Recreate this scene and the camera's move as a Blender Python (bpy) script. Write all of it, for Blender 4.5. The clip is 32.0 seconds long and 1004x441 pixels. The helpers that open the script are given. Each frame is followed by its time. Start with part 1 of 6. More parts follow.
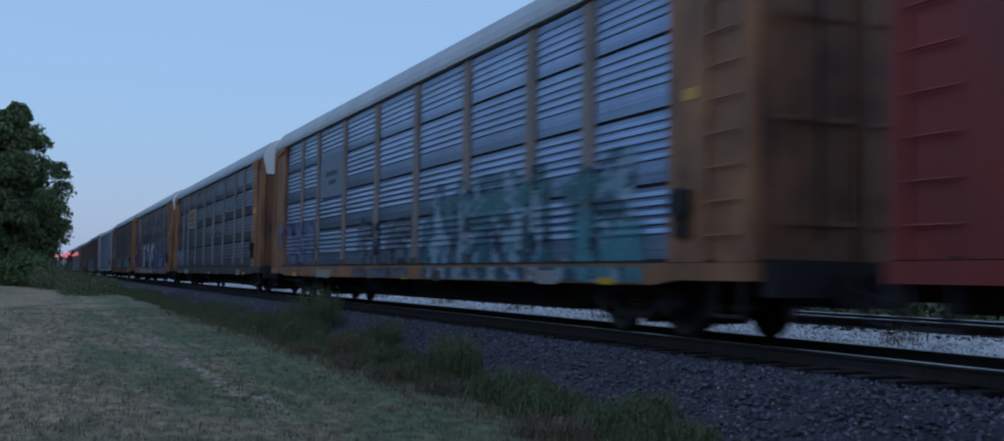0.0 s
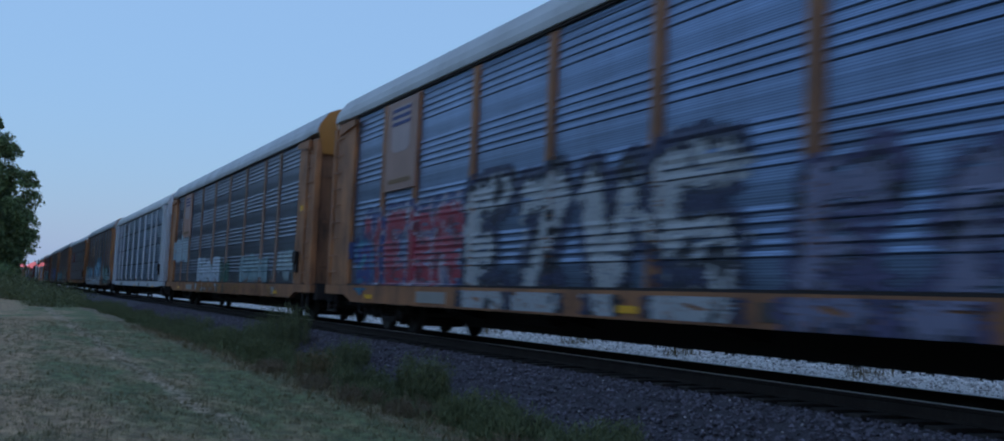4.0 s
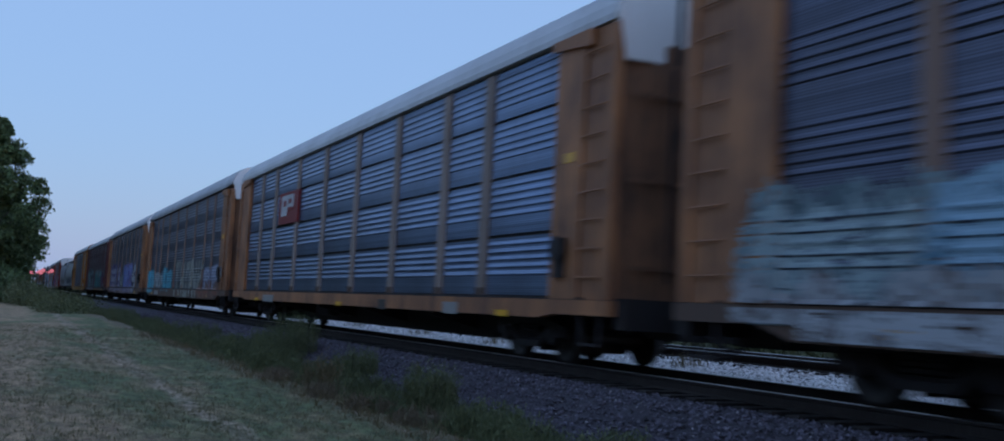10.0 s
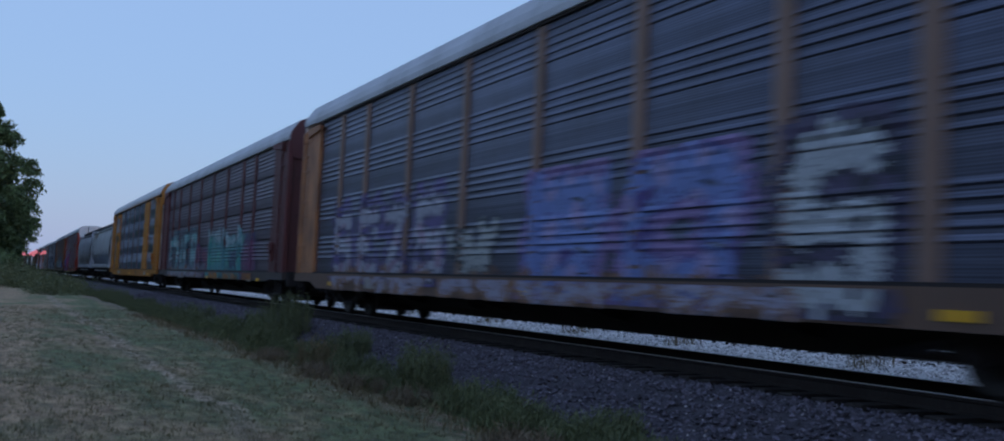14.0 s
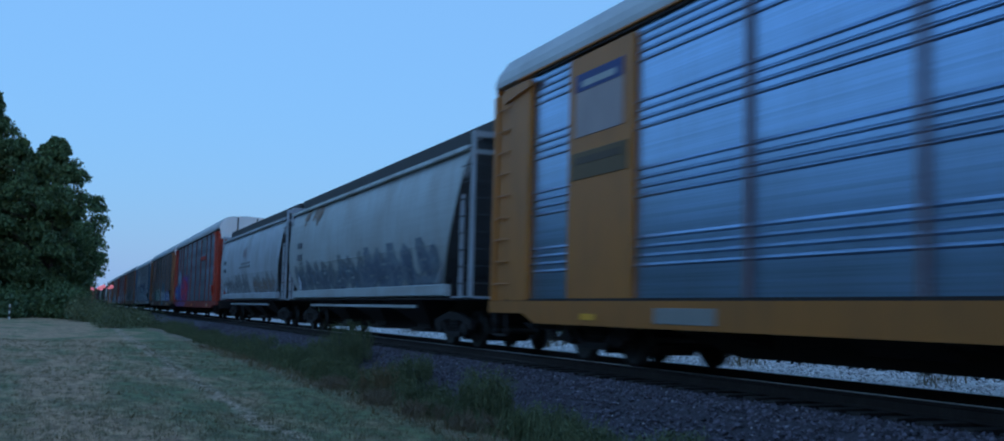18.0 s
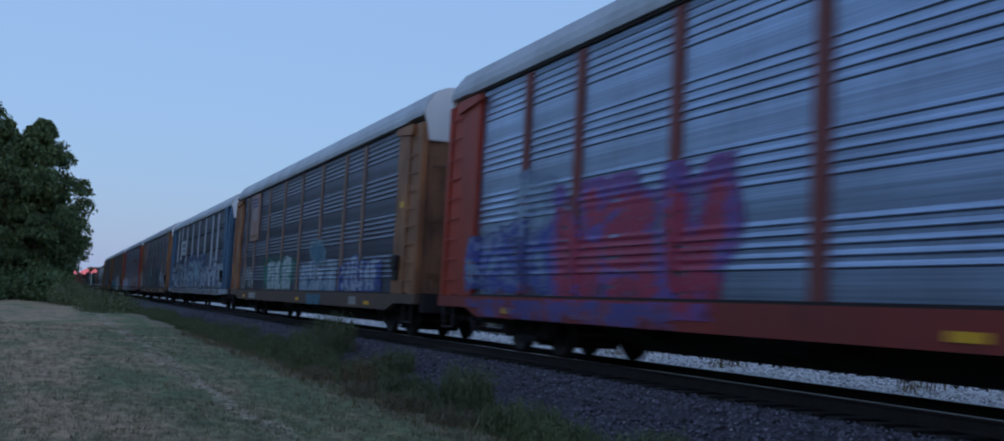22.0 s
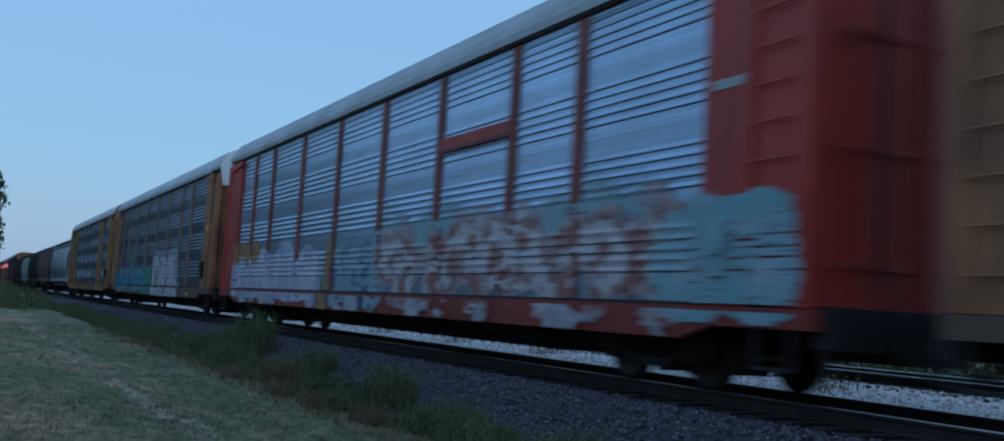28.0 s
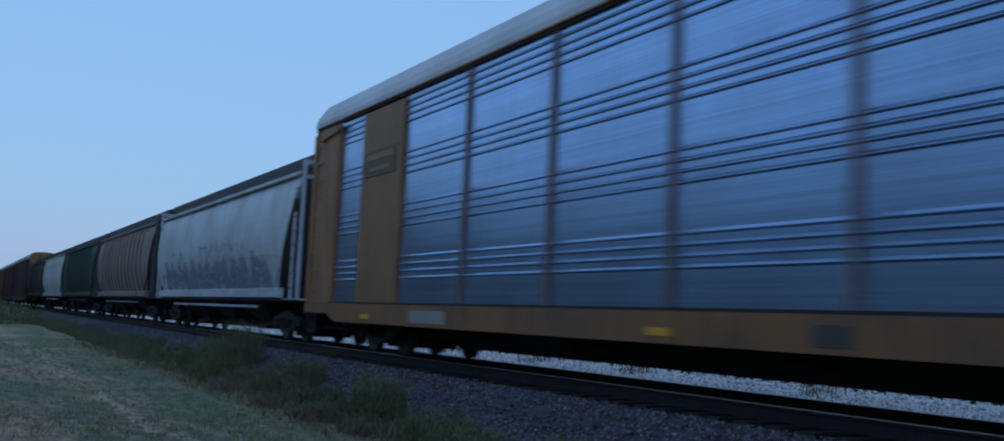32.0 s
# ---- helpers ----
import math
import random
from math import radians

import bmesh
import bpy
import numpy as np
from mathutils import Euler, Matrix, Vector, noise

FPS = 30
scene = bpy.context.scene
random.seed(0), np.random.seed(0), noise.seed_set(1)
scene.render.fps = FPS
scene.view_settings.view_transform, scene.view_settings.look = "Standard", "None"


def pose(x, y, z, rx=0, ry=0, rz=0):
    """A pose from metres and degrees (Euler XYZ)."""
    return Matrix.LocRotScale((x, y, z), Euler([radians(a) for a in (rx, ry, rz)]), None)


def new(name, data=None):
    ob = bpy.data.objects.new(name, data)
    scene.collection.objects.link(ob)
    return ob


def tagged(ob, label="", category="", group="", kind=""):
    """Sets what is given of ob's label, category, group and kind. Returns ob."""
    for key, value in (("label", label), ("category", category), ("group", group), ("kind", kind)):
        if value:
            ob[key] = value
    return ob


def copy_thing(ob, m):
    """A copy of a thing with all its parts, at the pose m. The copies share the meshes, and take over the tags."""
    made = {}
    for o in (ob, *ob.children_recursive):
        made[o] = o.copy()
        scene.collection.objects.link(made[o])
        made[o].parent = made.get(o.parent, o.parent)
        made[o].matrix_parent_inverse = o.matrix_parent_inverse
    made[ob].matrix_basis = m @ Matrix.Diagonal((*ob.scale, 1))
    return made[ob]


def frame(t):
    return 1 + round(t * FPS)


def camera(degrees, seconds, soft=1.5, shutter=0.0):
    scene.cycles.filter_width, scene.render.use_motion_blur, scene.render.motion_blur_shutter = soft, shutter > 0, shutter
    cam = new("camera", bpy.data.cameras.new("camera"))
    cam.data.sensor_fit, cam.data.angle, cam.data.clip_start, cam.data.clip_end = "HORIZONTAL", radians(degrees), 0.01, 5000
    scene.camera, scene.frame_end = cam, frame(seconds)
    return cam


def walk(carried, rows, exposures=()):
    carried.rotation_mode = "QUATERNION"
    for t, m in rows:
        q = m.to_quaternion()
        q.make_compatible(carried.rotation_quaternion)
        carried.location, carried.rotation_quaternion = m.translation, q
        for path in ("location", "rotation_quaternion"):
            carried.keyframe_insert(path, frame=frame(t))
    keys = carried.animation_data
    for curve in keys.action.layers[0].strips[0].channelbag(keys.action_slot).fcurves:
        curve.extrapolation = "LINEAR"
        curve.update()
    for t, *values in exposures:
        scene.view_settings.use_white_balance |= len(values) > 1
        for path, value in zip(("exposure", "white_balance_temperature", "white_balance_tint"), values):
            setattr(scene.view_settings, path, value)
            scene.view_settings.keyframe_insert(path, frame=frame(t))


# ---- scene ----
cam = camera(51.5, 32.0, soft=1.8, shutter=0.5)
EYE = 0.80
# seconds, degrees to the right of the track's line, up, and lean
TURNS = [
    (0.0, 24.01, 3.11, 1.0), (0.5, 24.24, 3.34, 1.03), (1.0, 24.28, 3.62, 1.14), (1.5, 24.27, 3.96, 1.34), (2.0, 24.3, 4.17, 1.55),
    (2.5, 24.36, 4.31, 1.71), (4.5, 26.06, 4.55, 2.92), (5.0, 26.81, 4.64, 2.7), (5.5, 26.78, 4.66, 2.54), (6.0, 26.73, 4.6, 2.39),
    (6.5, 26.32, 4.48, 2.23), (7.0, 25.84, 4.46, 2.11), (7.5, 25.6, 4.42, 2.09), (8.0, 25.18, 4.62, 2.16), (8.5, 24.97, 4.87, 2.39),
    (9.0, 24.99, 5.05, 2.68), (9.5, 24.99, 5.02, 2.86), (10.0, 25.01, 4.96, 3.05), (10.5, 25.05, 4.86, 3.22), (11.0, 25.27, 4.63, 3.36),
    (11.5, 25.81, 4.27, 3.45), (12.0, 25.97, 4.03, 3.42), (12.5, 25.97, 3.97, 3.31), (13.0, 26.02, 3.9, 3.19), (13.5, 26.03, 3.86, 3.17),
    (15.5, 22.08, 4.19, 0.89), (16.0, 22.12, 4.64, 1.17), (16.5, 22.14, 5.03, 1.41), (17.0, 22.19, 5.19, 1.56), (17.5, 22.18, 5.13, 1.56),
    (18.0, 22.24, 5.06, 1.51), (18.5, 22.22, 5.06, 1.68), (19.0, 22.25, 5.08, 2.01), (19.5, 22.29, 5.02, 2.37), (20.0, 22.29, 4.93, 2.71),
    (20.5, 22.31, 4.85, 2.95), (21.0, 22.44, 4.91, 3.07), (21.5, 22.69, 4.89, 3.11), (22.0, 22.98, 4.85, 3.11), (22.5, 23.48, 4.93, 3.08),
    (23.0, 23.9, 4.99, 3.04), (23.5, 24.17, 4.99, 3.05), (24.0, 24.38, 5.0, 3.05), (24.5, 24.38, 5.05, 3.06), (25.0, 24.44, 5.17, 3.07),
    (25.5, 24.77, 5.17, 3.12), (27.5, 26.69, 5.29, 3.63), (28.0, 27.07, 5.04, 3.52), (28.5, 27.49, 5.05, 3.44), (29.0, 27.71, 5.08, 3.34),
    (29.5, 27.73, 5.14, 3.2), (30.0, 27.7, 5.39, 3.0), (30.5, 27.75, 5.71, 2.71), (31.0, 27.78, 5.72, 2.55), (31.5, 27.77, 5.66, 2.6),
    (32.0, 27.78, 5.54, 2.75),
]
# the film camera's own white balance wanders
EXPOSURES = [(t, 0.0, kelvin, tint) for t, kelvin, tint in (
    (0, 6500, 9), (1, 6500, 14), (2, 6450, 3), (5, 6380, 9), (6, 6450, 11), (7, 6250, 4), (8, 6730, 19), (9, 6500, 12), (10, 6410, 13), (11, 6480, 7), (12, 6480, 6),
    (13, 6600, 13), (16, 6480, 15), (17, 6050, 6), (18, 5300, -3), (19, 5780, 10), (20, 6500, 23), (21, 6500, 23), (22, 6450, 11), (23, 6400, 2), (24, 6600, 10),
    (25, 6500, 9), (28, 6150, -3), (29, 6500, 11), (30, 6080, 2), (31, 6600, 13), (32, 6080, 4))]
walk(cam, [(t, pose(0, 0, EYE, 0, 0, -yaw) @ pose(0, 0, 0, 90 + pitch) @ pose(0, 0, 0, 0, 0, roll)) for t, yaw, pitch, roll in TURNS], EXPOSURES)

# ---- world: clear dusk sky, the sun gone down behind the camera ----
world = bpy.data.worlds.new("dusk_sky")
scene.world = world
world.use_nodes = True
wt = world.node_tree
wt.nodes.clear()
w_out = wt.nodes.new("ShaderNodeOutputWorld")
sky = wt.nodes.new("ShaderNodeTexSky")
sky.sky_type = "NISHITA"
sky.sun_disc = False
sky.sun_elevation = radians(1.5)
sky.sun_rotation = radians(180.0)
sky.air_density, sky.dust_density, sky.ozone_density = 1.0, 0.6, 3.0
b_sky = wt.nodes.new("ShaderNodeBackground")
b_sky.inputs["Strength"].default_value = 0.13
b_glow = wt.nodes.new("ShaderNodeBackground")
b_glow.inputs["Color"].default_value = (0.315, 0.485, 0.80, 1)
b_glow.inputs["Strength"].default_value = 0.82
both = wt.nodes.new("ShaderNodeAddShader")
wt.links.new(sky.outputs[0], b_sky.inputs["Color"])
wt.links.new(b_sky.outputs[0], both.inputs[0])
wt.links.new(b_glow.outputs[0], both.inputs[1])
wt.links.new(both.outputs[0], w_out.inputs["Surface"])


# ---- materials ----
MATS = {}


def paint(name, colour, rough=0.6, metal=0.0, dirt=0.35, dirt_colour=(0.05, 0.04, 0.035), scale=1.2, bump=0.15, streak=True, spread=0.12, island=0.0, lines=0.0, holes=0.0):
    """A worn surface: base colour, blotches and grain, rain streaks, fine relief."""
    if name in MATS:
        return MATS[name]
    m = bpy.data.materials.new(name)
    m.use_nodes = True
    nt = m.node_tree
    N, Lk = nt.nodes, nt.links
    bsdf = N["Principled BSDF"]
    bsdf.inputs["Roughness"].default_value = rough
    bsdf.inputs["Metallic"].default_value = metal
    geo = N.new("ShaderNodeTexCoord")
    big = N.new("ShaderNodeTexNoise")
    big.inputs["Scale"].default_value = scale
    big.inputs["Detail"].default_value = 6
    Lk.new(geo.outputs["Object"], big.inputs["Vector"])
    mp = N.new("ShaderNodeMapping")
    mp.inputs["Scale"].default_value = (4.0, 4.0, 0.35) if streak else (9.0, 9.0, 9.0)
    Lk.new(geo.outputs["Object"], mp.inputs["Vector"])
    fine = N.new("ShaderNodeTexNoise")
    fine.inputs["Scale"].default_value = 2.2 * scale
    fine.inputs["Detail"].default_value = 8
    fine.inputs["Roughness"].default_value = 0.65
    Lk.new(mp.outputs[0], fine.inputs["Vector"])
    mul = N.new("ShaderNodeMath")
    mul.operation = "MULTIPLY"
    Lk.new(big.outputs["Fac"], mul.inputs[0])
    Lk.new(fine.outputs["Fac"], mul.inputs[1])
    ramp = N.new("ShaderNodeMapRange")
    ramp.inputs["From Min"].default_value = 0.16
    ramp.inputs["From Max"].default_value = 0.42
    ramp.inputs["To Min"].default_value = 0.0
    ramp.inputs["To Max"].default_value = dirt * 1.6
    Lk.new(mul.outputs[0], ramp.inputs["Value"])
    vary = N.new("ShaderNodeHueSaturation")
    vary.inputs["Color"].default_value = (*colour, 1)
    info = N.new("ShaderNodeObjectInfo")
    rnd = N.new("ShaderNodeMapRange")
    rnd.inputs["To Min"].default_value = 1 - spread
    rnd.inputs["To Max"].default_value = 1 + spread
    if island:
        gi = N.new("ShaderNodeNewGeometry")
        Lk.new(gi.outputs["Random Per Island"], rnd.inputs["Value"])
        rnd.inputs["To Min"].default_value = 1 - island
        rnd.inputs["To Max"].default_value = 1 + island
    else:
        Lk.new(info.outputs["Random"], rnd.inputs["Value"])
    Lk.new(rnd.outputs[0], vary.inputs["Value"])
    mix = N.new("ShaderNodeMix")
    mix.data_type = "RGBA"
    Lk.new(ramp.outputs[0], mix.inputs["Factor"])
    Lk.new(vary.outputs[0], mix.inputs["A"])
    mix.inputs["B"].default_value = (*dirt_colour, 1)
    Lk.new(mix.outputs["Result"], bsdf.inputs["Base Color"])
    if lines:
        lm = N.new("ShaderNodeMapping")
        lm.inputs["Scale"].default_value = (0.4, 0.25, 34.0)
        Lk.new(geo.outputs["Object"], lm.inputs["Vector"])
        ln = N.new("ShaderNodeTexNoise")
        ln.inputs["Scale"].default_value = 1.0
        ln.inputs["Detail"].default_value = 3
        Lk.new(lm.outputs[0], ln.inputs["Vector"])
        lr = N.new("ShaderNodeMapRange")
        lr.inputs["From Min"].default_value, lr.inputs["From Max"].default_value = 0.35, 0.65
        lr.inputs["To Min"].default_value, lr.inputs["To Max"].default_value = 1 - lines, 1 + lines
        Lk.new(ln.outputs["Fac"], lr.inputs["Value"])
        lh = N.new("ShaderNodeHueSaturation")
        Lk.new(lr.outputs[0], lh.inputs["Value"])
        Lk.new(mix.outputs["Result"], lh.inputs["Color"])
        Lk.new(lh.outputs[0], bsdf.inputs["Base Color"])
        if holes:
            # rows of small punched holes, about three centimetres apart
            wv = N.new("ShaderNodeTexWave")
            wv.bands_direction = "Z"
            wv.inputs["Scale"].default_value = 9.0
            Lk.new(geo.outputs["Object"], wv.inputs["Vector"])
            hr = N.new("ShaderNodeMapRange")
            hr.inputs["To Min"].default_value, hr.inputs["To Max"].default_value = 1 - holes, 1 + 0.6 * holes
            Lk.new(wv.outputs["Fac"], hr.inputs["Value"])
            hh = N.new("ShaderNodeHueSaturation")
            Lk.new(hr.outputs[0], hh.inputs["Value"])
            Lk.new(lh.outputs[0], hh.inputs["Color"])
            Lk.new(hh.outputs[0], bsdf.inputs["Base Color"])
    if bump:
        bp = N.new("ShaderNodeBump")
        bp.inputs["Strength"].default_value = bump
        bp.inputs["Distance"].default_value = 0.02
        Lk.new(fine.outputs["Fac"], bp.inputs["Height"])
        Lk.new(bp.outputs[0], bsdf.inputs["Normal"])
    MATS[name] = m
    return m


def glow(name, colour, strength):
    if name not in MATS:
        m = bpy.data.materials.new(name)
        m.use_nodes = True
        b = m.node_tree.nodes["Principled BSDF"]
        b.inputs["Base Color"].default_value = (*colour, 1)
        b.inputs["Emission Color"].default_value = (*colour, 1)
        b.inputs["Emission Strength"].default_value = strength
        MATS[name] = m
    return MATS[name]


def leafy(name, dark, light, scale=0.6):
    if name in MATS:
        return MATS[name]
    m = bpy.data.materials.new(name)
    m.use_nodes = True
    N, Lk = m.node_tree.nodes, m.node_tree.links
    b = N["Principled BSDF"]
    b.inputs["Roughness"].default_value = 0.65
    gi = N.new("ShaderNodeNewGeometry")
    tc = N.new("ShaderNodeTexCoord")
    no = N.new("ShaderNodeTexNoise")
    no.inputs["Scale"].default_value = scale
    Lk.new(tc.outputs["Object"], no.inputs["Vector"])
    add = N.new("ShaderNodeMath")
    add.operation = "MULTIPLY"
    Lk.new(gi.outputs["Random Per Island"], add.inputs[0])
    Lk.new(no.outputs["Fac"], add.inputs[1])
    mr = N.new("ShaderNodeMapRange")
    mr.inputs["From Max"].default_value = 0.55
    Lk.new(add.outputs[0], mr.inputs["Value"])
    mix = N.new("ShaderNodeMix")
    mix.data_type = "RGBA"
    Lk.new(mr.outputs[0], mix.inputs["Factor"])
    mix.inputs["A"].default_value = (*dark, 1)
    mix.inputs["B"].default_value = (*light, 1)
    Lk.new(mix.outputs["Result"], b.inputs["Base Color"])
    MATS[name] = m
    return m


def lawn_material():
    """Mown grass: brownish and dry on the open side, greener towards the weeds, with a pale wheel line along the track."""
    m = bpy.data.materials.new("lawn")
    m.use_nodes = True
    N, Lk = m.node_tree.nodes, m.node_tree.links
    b = N["Principled BSDF"]
    b.inputs["Roughness"].default_value = 0.9
    tc = N.new("ShaderNodeTexCoord")

    def spots(scale, detail, stretch, rough=0.6):
        mp = N.new("ShaderNodeMapping")
        mp.inputs["Scale"].default_value = stretch
        mp.inputs["Rotation"].default_value = (0, 0, 0.2)
        Lk.new(tc.outputs["Object"], mp.inputs["Vector"])
        no = N.new("ShaderNodeTexNoise")
        no.inputs["Scale"].default_value, no.inputs["Detail"].default_value, no.inputs["Roughness"].default_value = scale, detail, rough
        Lk.new(mp.outputs[0], no.inputs["Vector"])
        return no.outputs["Fac"]

    def span(value, a, z, lo, hi):
        r = N.new("ShaderNodeMapRange")
        for key, x in zip(("From Min", "From Max", "To Min", "To Max"), (a, z, lo, hi)):
            r.inputs[key].default_value = x
        Lk.new(value, r.inputs["Value"])
        return r.outputs[0]

    def maths(op, a, c):
        k = N.new("ShaderNodeMath")
        k.operation = op
        for i, q in enumerate((a, c)):
            if isinstance(q, float):
                k.inputs[i].default_value = q
            else:
                Lk.new(q, k.inputs[i])
        return k.outputs[0]

    def blend(fac, a, c):
        x = N.new("ShaderNodeMix")
        x.data_type = "RGBA"
        Lk.new(fac, x.inputs["Factor"])
        for key, q in (("A", a), ("B", c)):
            if isinstance(q, tuple):
                x.inputs[key].default_value = (*q, 1)
            else:
                Lk.new(q, x.inputs[key])
        return x.outputs["Result"]

    sep = N.new("ShaderNodeSeparateXYZ")
    Lk.new(tc.outputs["Object"], sep.inputs[0])
    patch = spots(0.8, 7, (1.0, 0.35, 1.0))
    small = spots(5.0, 5, (1.3, 0.6, 1.0))
    grain = spots(26.0, 6, (1.0, 1.0, 1.0), 0.75)
    worn = maths("ADD", patch, span(sep.outputs["X"], 0.6, 3.4, 0.07, -0.12))
    col = blend(span(worn, 0.40, 0.60, 0.0, 1.0), (0.150, 0.172, 0.074), (0.40, 0.268, 0.155))
    off = maths("ABSOLUTE", maths("ADD", maths("ADD", sep.outputs["X"], -2.45), span(patch, 0.3, 0.7, -0.18, 0.28)), 0.0)
    rut = maths("MULTIPLY", span(off, 0.08, 0.26, 0.8, 0.0), span(small, 0.35, 0.6, 0.2, 1.0))
    col = blend(rut, col, (0.46, 0.33, 0.24))
    edge = maths("MULTIPLY", span(sep.outputs["X"], 4.1, 4.5, 0.0, 1.0), span(small, 0.42, 0.58, 0.1, 1.0))
    col = blend(edge, col, (0.26, 0.175, 0.125))
    hs = N.new("ShaderNodeHueSaturation")
    Lk.new(maths("MULTIPLY", span(grain, 0.3, 0.7, 0.6, 1.4), span(small, 0.34, 0.62, 0.55, 1.32)), hs.inputs["Value"])
    Lk.new(col, hs.inputs["Color"])
    Lk.new(hs.outputs[0], b.inputs["Base Color"])
    bp = N.new("ShaderNodeBump")
    bp.inputs["Strength"].default_value = 0.8
    bp.inputs["Distance"].default_value = 0.05
    Lk.new(grain, bp.inputs["Height"])
    Lk.new(bp.outputs[0], b.inputs["Normal"])
    return m


LAWN = lawn_material()
BALLAST = paint("dark_ballast", (0.082, 0.072, 0.092), 0.9, 0, 0.5, (0.025, 0.022, 0.025), 9.0, 1.0, False)
STONE = paint("dark_stone", (0.112, 0.099, 0.128), 0.85, 0, 0.3, (0.05, 0.045, 0.05), 6.0, 0.3, False, island=0.65)
PALE = paint("pale_ballast", (0.82, 0.80, 0.80), 0.9, 0, 0.25, (0.3, 0.28, 0.28), 9.0, 0.6, False)
PALE_STONE = paint("pale_stone", (0.85, 0.83, 0.83), 0.85, 0, 0.1, (0.3, 0.28, 0.28), 6.0, 0.3, False, island=0.45)
CHIP = paint("pale_chip", (0.34, 0.31, 0.33), 0.85, 0, 0.2, (0.12, 0.1, 0.1), 6.0, 0.2, False, island=0.5)
RAIL = paint("rail_steel", (0.026, 0.018, 0.015), 0.9, 0.0, 0.4, scale=3)
# oil and the train's shade, both put into one dark colour
OILY_SHADED = paint("oily_shaded_ballast", (0.026, 0.022, 0.024), 0.9, 0, 0.5, (0.012, 0.011, 0.011), 9.0, 1.0, False)
RAIL_TOP = paint("rail_head", (0.45, 0.44, 0.44), 0.3, 0.9, 0.15, scale=3)
TIE = paint("tie_wood", (0.016, 0.012, 0.011), 0.9, 0, 0.4, scale=3)
BLACK = paint("underframe_and_gap_black", (0.0185, 0.0155, 0.0175), 0.8, 0, 0.4, (0.032, 0.021, 0.016))
STEEL = paint("wheel_steel", (0.03, 0.026, 0.024), 0.55, 0.4, 0.4, scale=4, streak=False)
GALV = paint("galvanised_panel", (0.27, 0.35, 0.50), 0.36, 0.88, 0.28, (0.11, 0.12, 0.15), 0.9, lines=0.16, holes=0.18)
GALV_MID = paint("dull_panel", (0.18, 0.245, 0.375), 0.37, 0.88, 0.3, (0.08, 0.085, 0.11), 0.9, lines=0.18, holes=0.22)
GALV_DARK = paint("weathered_panel", (0.115, 0.125, 0.178), 0.42, 0.75, 0.35, (0.07, 0.065, 0.07), 0.9, lines=0.22, holes=0.2)
GALV_GREY = paint("grey_panel", (0.165, 0.19, 0.26), 0.39, 0.85, 0.35, (0.08, 0.075, 0.085), 0.9, lines=0.2, holes=0.2)
GALV_NEW = paint("bright_panel", (0.35, 0.475, 0.70), 0.28, 0.94, 0.2, (0.19, 0.2, 0.23), 0.9, lines=0.10)
GALV_RUST = paint("brown_panel", (0.128, 0.108, 0.138), 0.48, 0.55, 0.35, (0.075, 0.057, 0.062), 0.9, lines=0.25, holes=0.22)
GALV_PALE = paint("pale_panel", (0.31, 0.39, 0.53), 0.37, 0.85, 0.28, (0.13, 0.13, 0.15), 0.9, lines=0.16)
GALV_CLEAN = paint("clean_panel", (0.40, 0.50, 0.65), 0.37, 0.85, 0.22, (0.19, 0.19, 0.21), 0.9, lines=0.15)
CAP_WHITE = paint("white_cap", (0.88, 0.85, 0.84), 0.5, 0, 0.12, (0.4, 0.33, 0.28), 0.8)
ROOF_LIGHT = paint("roof_light", (0.50, 0.50, 0.51), 0.5, 0.2, 0.25, (0.2, 0.18, 0.17), 0.7)
ROOF_GREY = paint("roof_grey", (0.44, 0.45, 0.48), 0.5, 0.3, 0.3, (0.12, 0.11, 0.10), 0.7)
YELLOW = paint("faded_yellow", (0.44, 0.185, 0.076), 0.6, 0, 0.6, (0.095, 0.047, 0.034), 1.1)
# darker than the yellow: shade between wagons put into the end doors' brown
END_BROWN = paint("shaded_grimy_end", (0.29, 0.128, 0.062), 0.65, 0, 0.6, (0.05, 0.03, 0.024), 1.2)
YELLOW_SILL = paint("dirty_yellow_sill", (0.29, 0.135, 0.05), 0.6, 0, 0.5, (0.07, 0.04, 0.03), 0.8)
YELLOW_DULL = paint("dull_yellow", (0.34, 0.165, 0.065), 0.6, 0, 0.45, (0.12, 0.06, 0.03), 0.8)
YELLOW_NEW = paint("bright_yellow", (0.47, 0.180, 0.026), 0.5, 0, 0.3, (0.16, 0.08, 0.03), 0.8)
TAN = paint("dusty_post", (0.33, 0.255, 0.225), 0.65, 0, 0.4, (0.12, 0.08, 0.06), 0.8)
DUSKY = paint("dusky_post", (0.22, 0.155, 0.16), 0.6, 0.2, 0.4, (0.10, 0.07, 0.07), 0.8)
RUST_FOOT = paint("rust_foot", (0.13, 0.075, 0.055), 0.8, 0, 0.5, (0.06, 0.04, 0.03), 2.0)
RUSTY = paint("rusty_post", (0.29, 0.18, 0.14), 0.65, 0, 0.4, (0.12, 0.08, 0.06), 0.8)
RED = paint("dark_red", (0.31, 0.035, 0.025), 0.55, 0, 0.4, (0.08, 0.03, 0.025), 0.8)
ORANGE_RED = paint("orange_red", (0.45, 0.042, 0.015), 0.55, 0, 0.35, (0.14, 0.04, 0.025), 0.8)
MUTED_RED = paint("muted_red_post", (0.25, 0.065, 0.058), 0.65, 0, 0.4, (0.12, 0.05, 0.045), 0.8)
SCARLET = paint("scarlet", (0.47, 0.045, 0.028), 0.55, 0, 0.35, (0.14, 0.03, 0.025), 0.8)
MAROON = paint("maroon", (0.12, 0.03, 0.032), 0.6, 0, 0.4, (0.05, 0.025, 0.022), 0.8)
